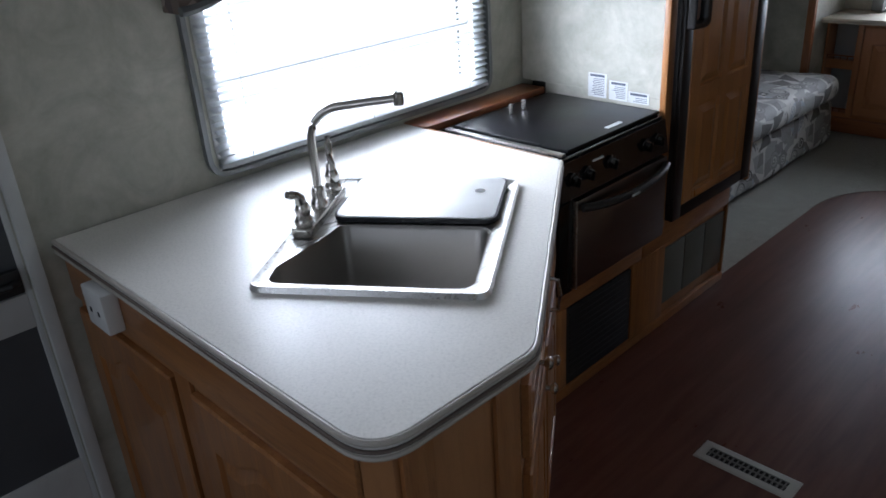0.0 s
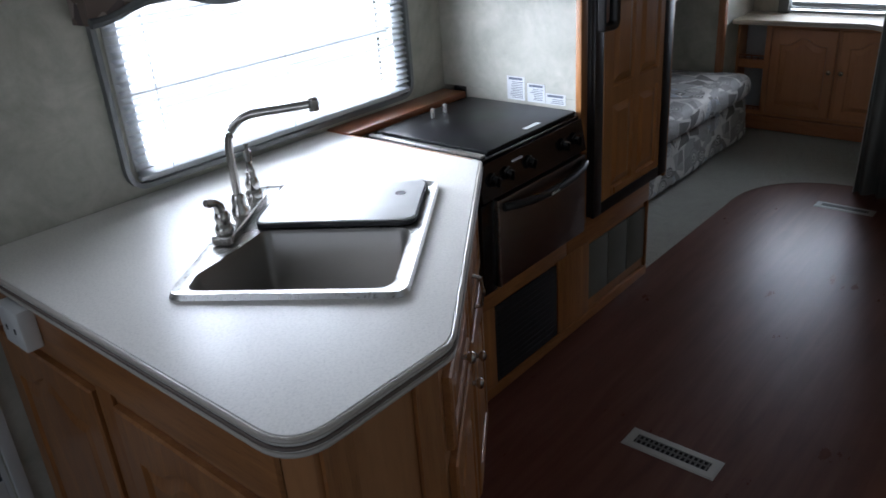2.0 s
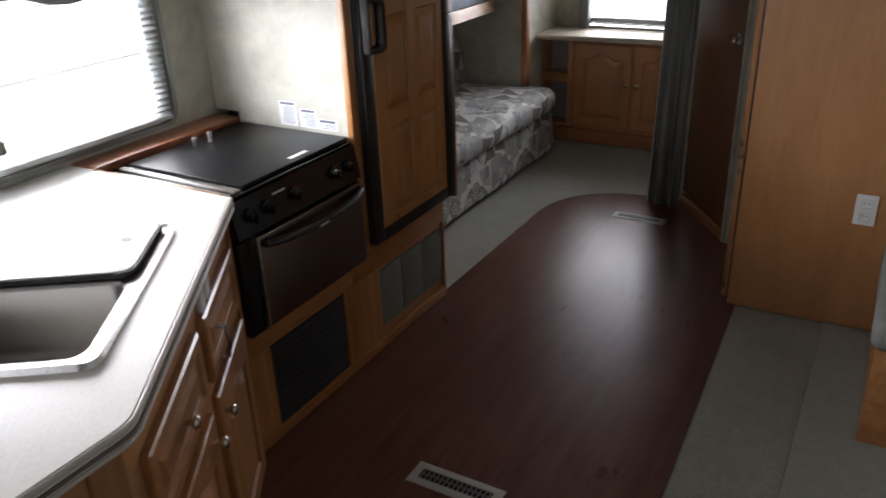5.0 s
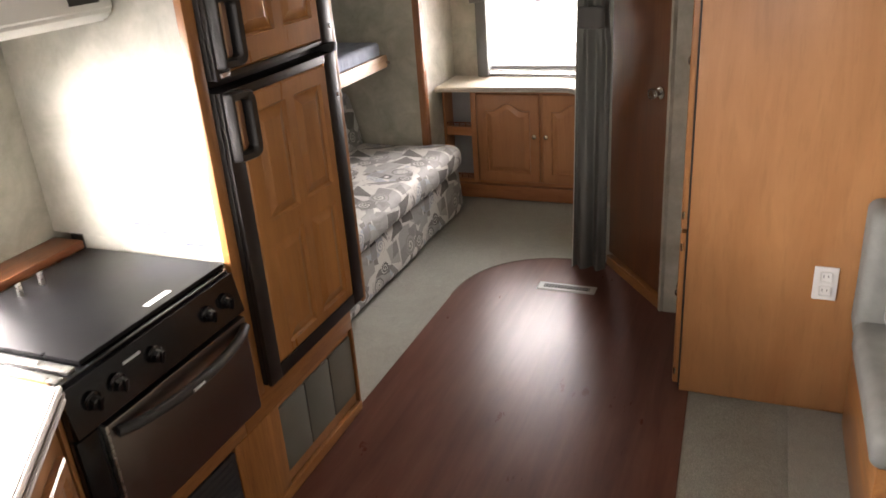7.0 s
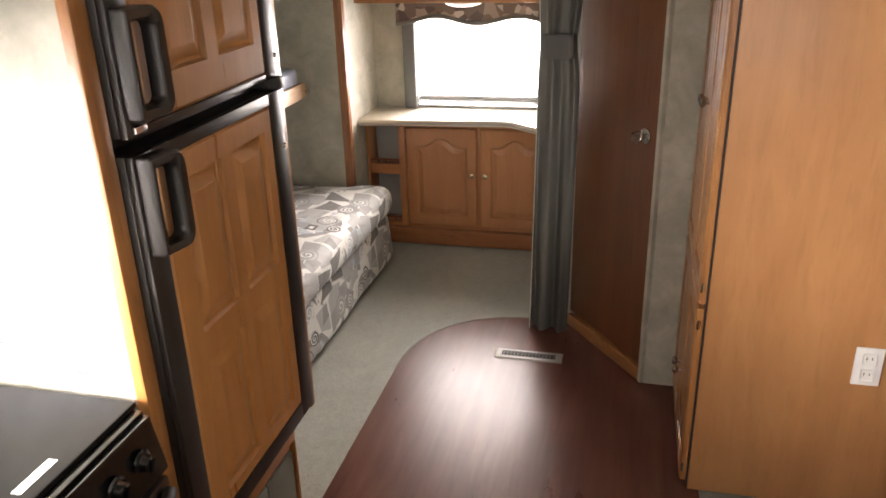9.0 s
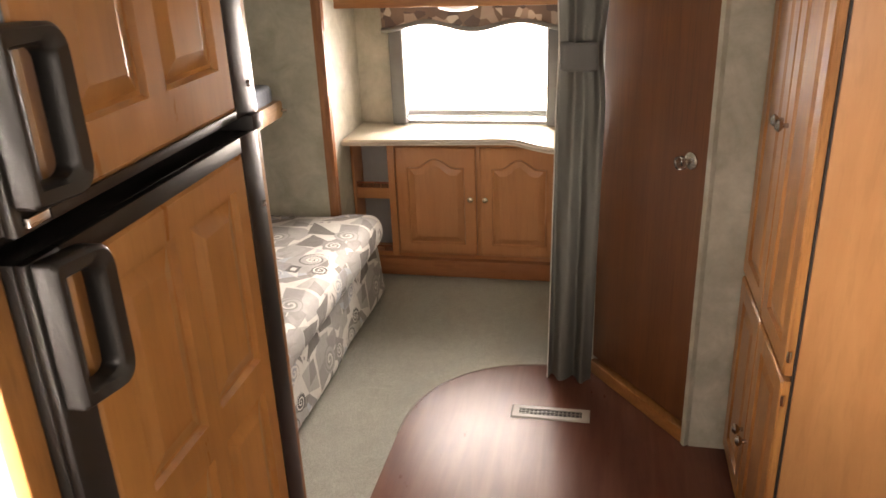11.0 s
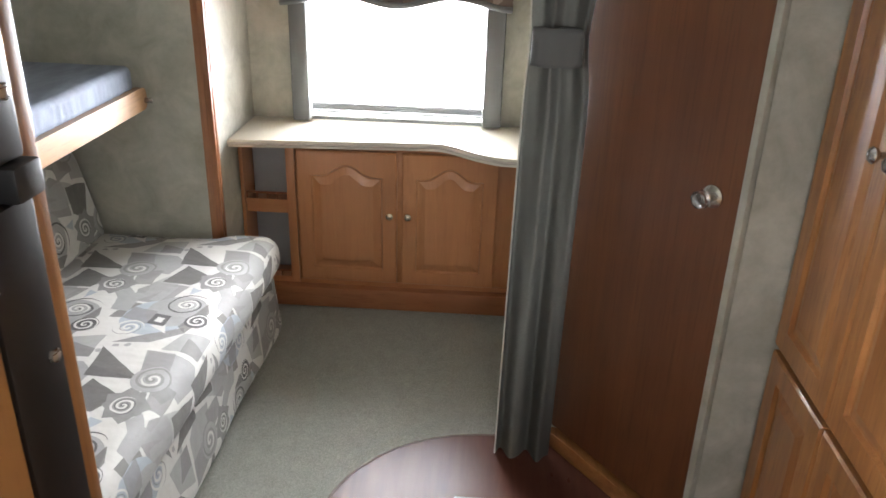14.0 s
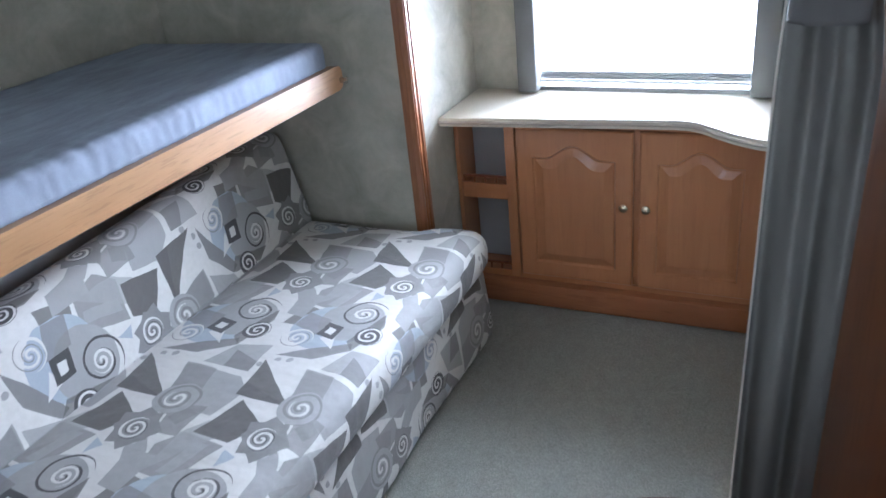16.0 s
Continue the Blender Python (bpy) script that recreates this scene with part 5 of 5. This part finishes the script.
def dinette():
    b = tagged(holder("dinette_bench", 2.8, -0.35, 0.012), label="dinette bench with oak base, grey piping and patterned cushions", category="bench")
    box("base", 2.52, 3.19, -0.89, 0.0, 0.013, 0.34, OAK_LONG, 0.004, b)
    soft_box("seat_cushion", 2.50, 3.11, -0.89, 0.02, 0.341, 0.45, 0.03, GREYFAB, b, 3, 0.0, 5)
    back = soft_box("backrest", 3.09, 3.245, -0.89, 0.02, 0.37, 0.80, 0.035, GREYFAB, b, 3, 0.0, 9)
    soft_box("back_cushion", 3.03, 3.12, -0.88, -0.05, 0.44, 0.74, 0.035, SOFA_BACK, b, 3, 0.0, 15)


dinette()

# ---- floor registers ----


def register(x0, x1, y0, y1, label):
    r = tagged(holder("floor_register", (x0 + x1) / 2, (y0 + y1) / 2, 0.0), label=label, category="floor vent", group="floor registers")
    bm = bmesh.new()
    ax, ay = (x1 - x0) * 0.27, 0.028
    outer, inner, deep = [], [], []
    for z, dx, dy, out in ((0.0005, 0, 0, outer), (0.004, 0.006, 0.006, outer)):
        out.append([bm.verts.new(p) for p in ((x0 + dx, y0 + dy, z), (x1 - dx, y0 + dy, z), (x1 - dx, y1 - dy, z), (x0 + dx, y1 - dy, z))])
    for z in (0.004, 0.0012):
        inner.append([bm.verts.new(p) for p in ((x0 + ax, y0 + ay, z), (x1 - ax, y0 + ay, z), (x1 - ax, y1 - ay, z), (x0 + ax, y1 - ay, z))])
    rings = outer + inner
    for p, q in zip(rings, rings[1:]):
        for k in range(4):
            bm.faces.new((p[k], p[(k + 1) % 4], q[(k + 1) % 4], q[k]))
    finish("frame", bm, plain("register_metal", (0.34, 0.32, 0.29), 0.5), r)
    box("duct", x0 + ax, x1 - ax, y0 + ay, y1 - ay, 0.0006, 0.0012, plain("duct_dark", (0.004, 0.004, 0.004), 1.0), 0, r)
    bm = bmesh.new()
    n = 15
    for k in range(n):
        y = y0 + ay + (y1 - y0 - 2 * ay) * (k + 0.5) / n
        add_box(bm, x0 + ax, x1 - ax, y - 0.0024, y + 0.0024, 0.0013, 0.0036)
    add_box(bm, (x0 + x1) / 2 - 0.0025, (x0 + x1) / 2 + 0.0025, y0 + ay, y1 - ay, 0.0014, 0.0039)
    finish("louvre", bm, plain("louvre_metal", (0.10, 0.092, 0.084), 0.5), r)


register(1.745, 1.838, 0.857, 1.150, "beige metal floor register set in the vinyl")
register(3.924, 4.003, 0.981, 1.255, "beige metal floor register near the curtain")
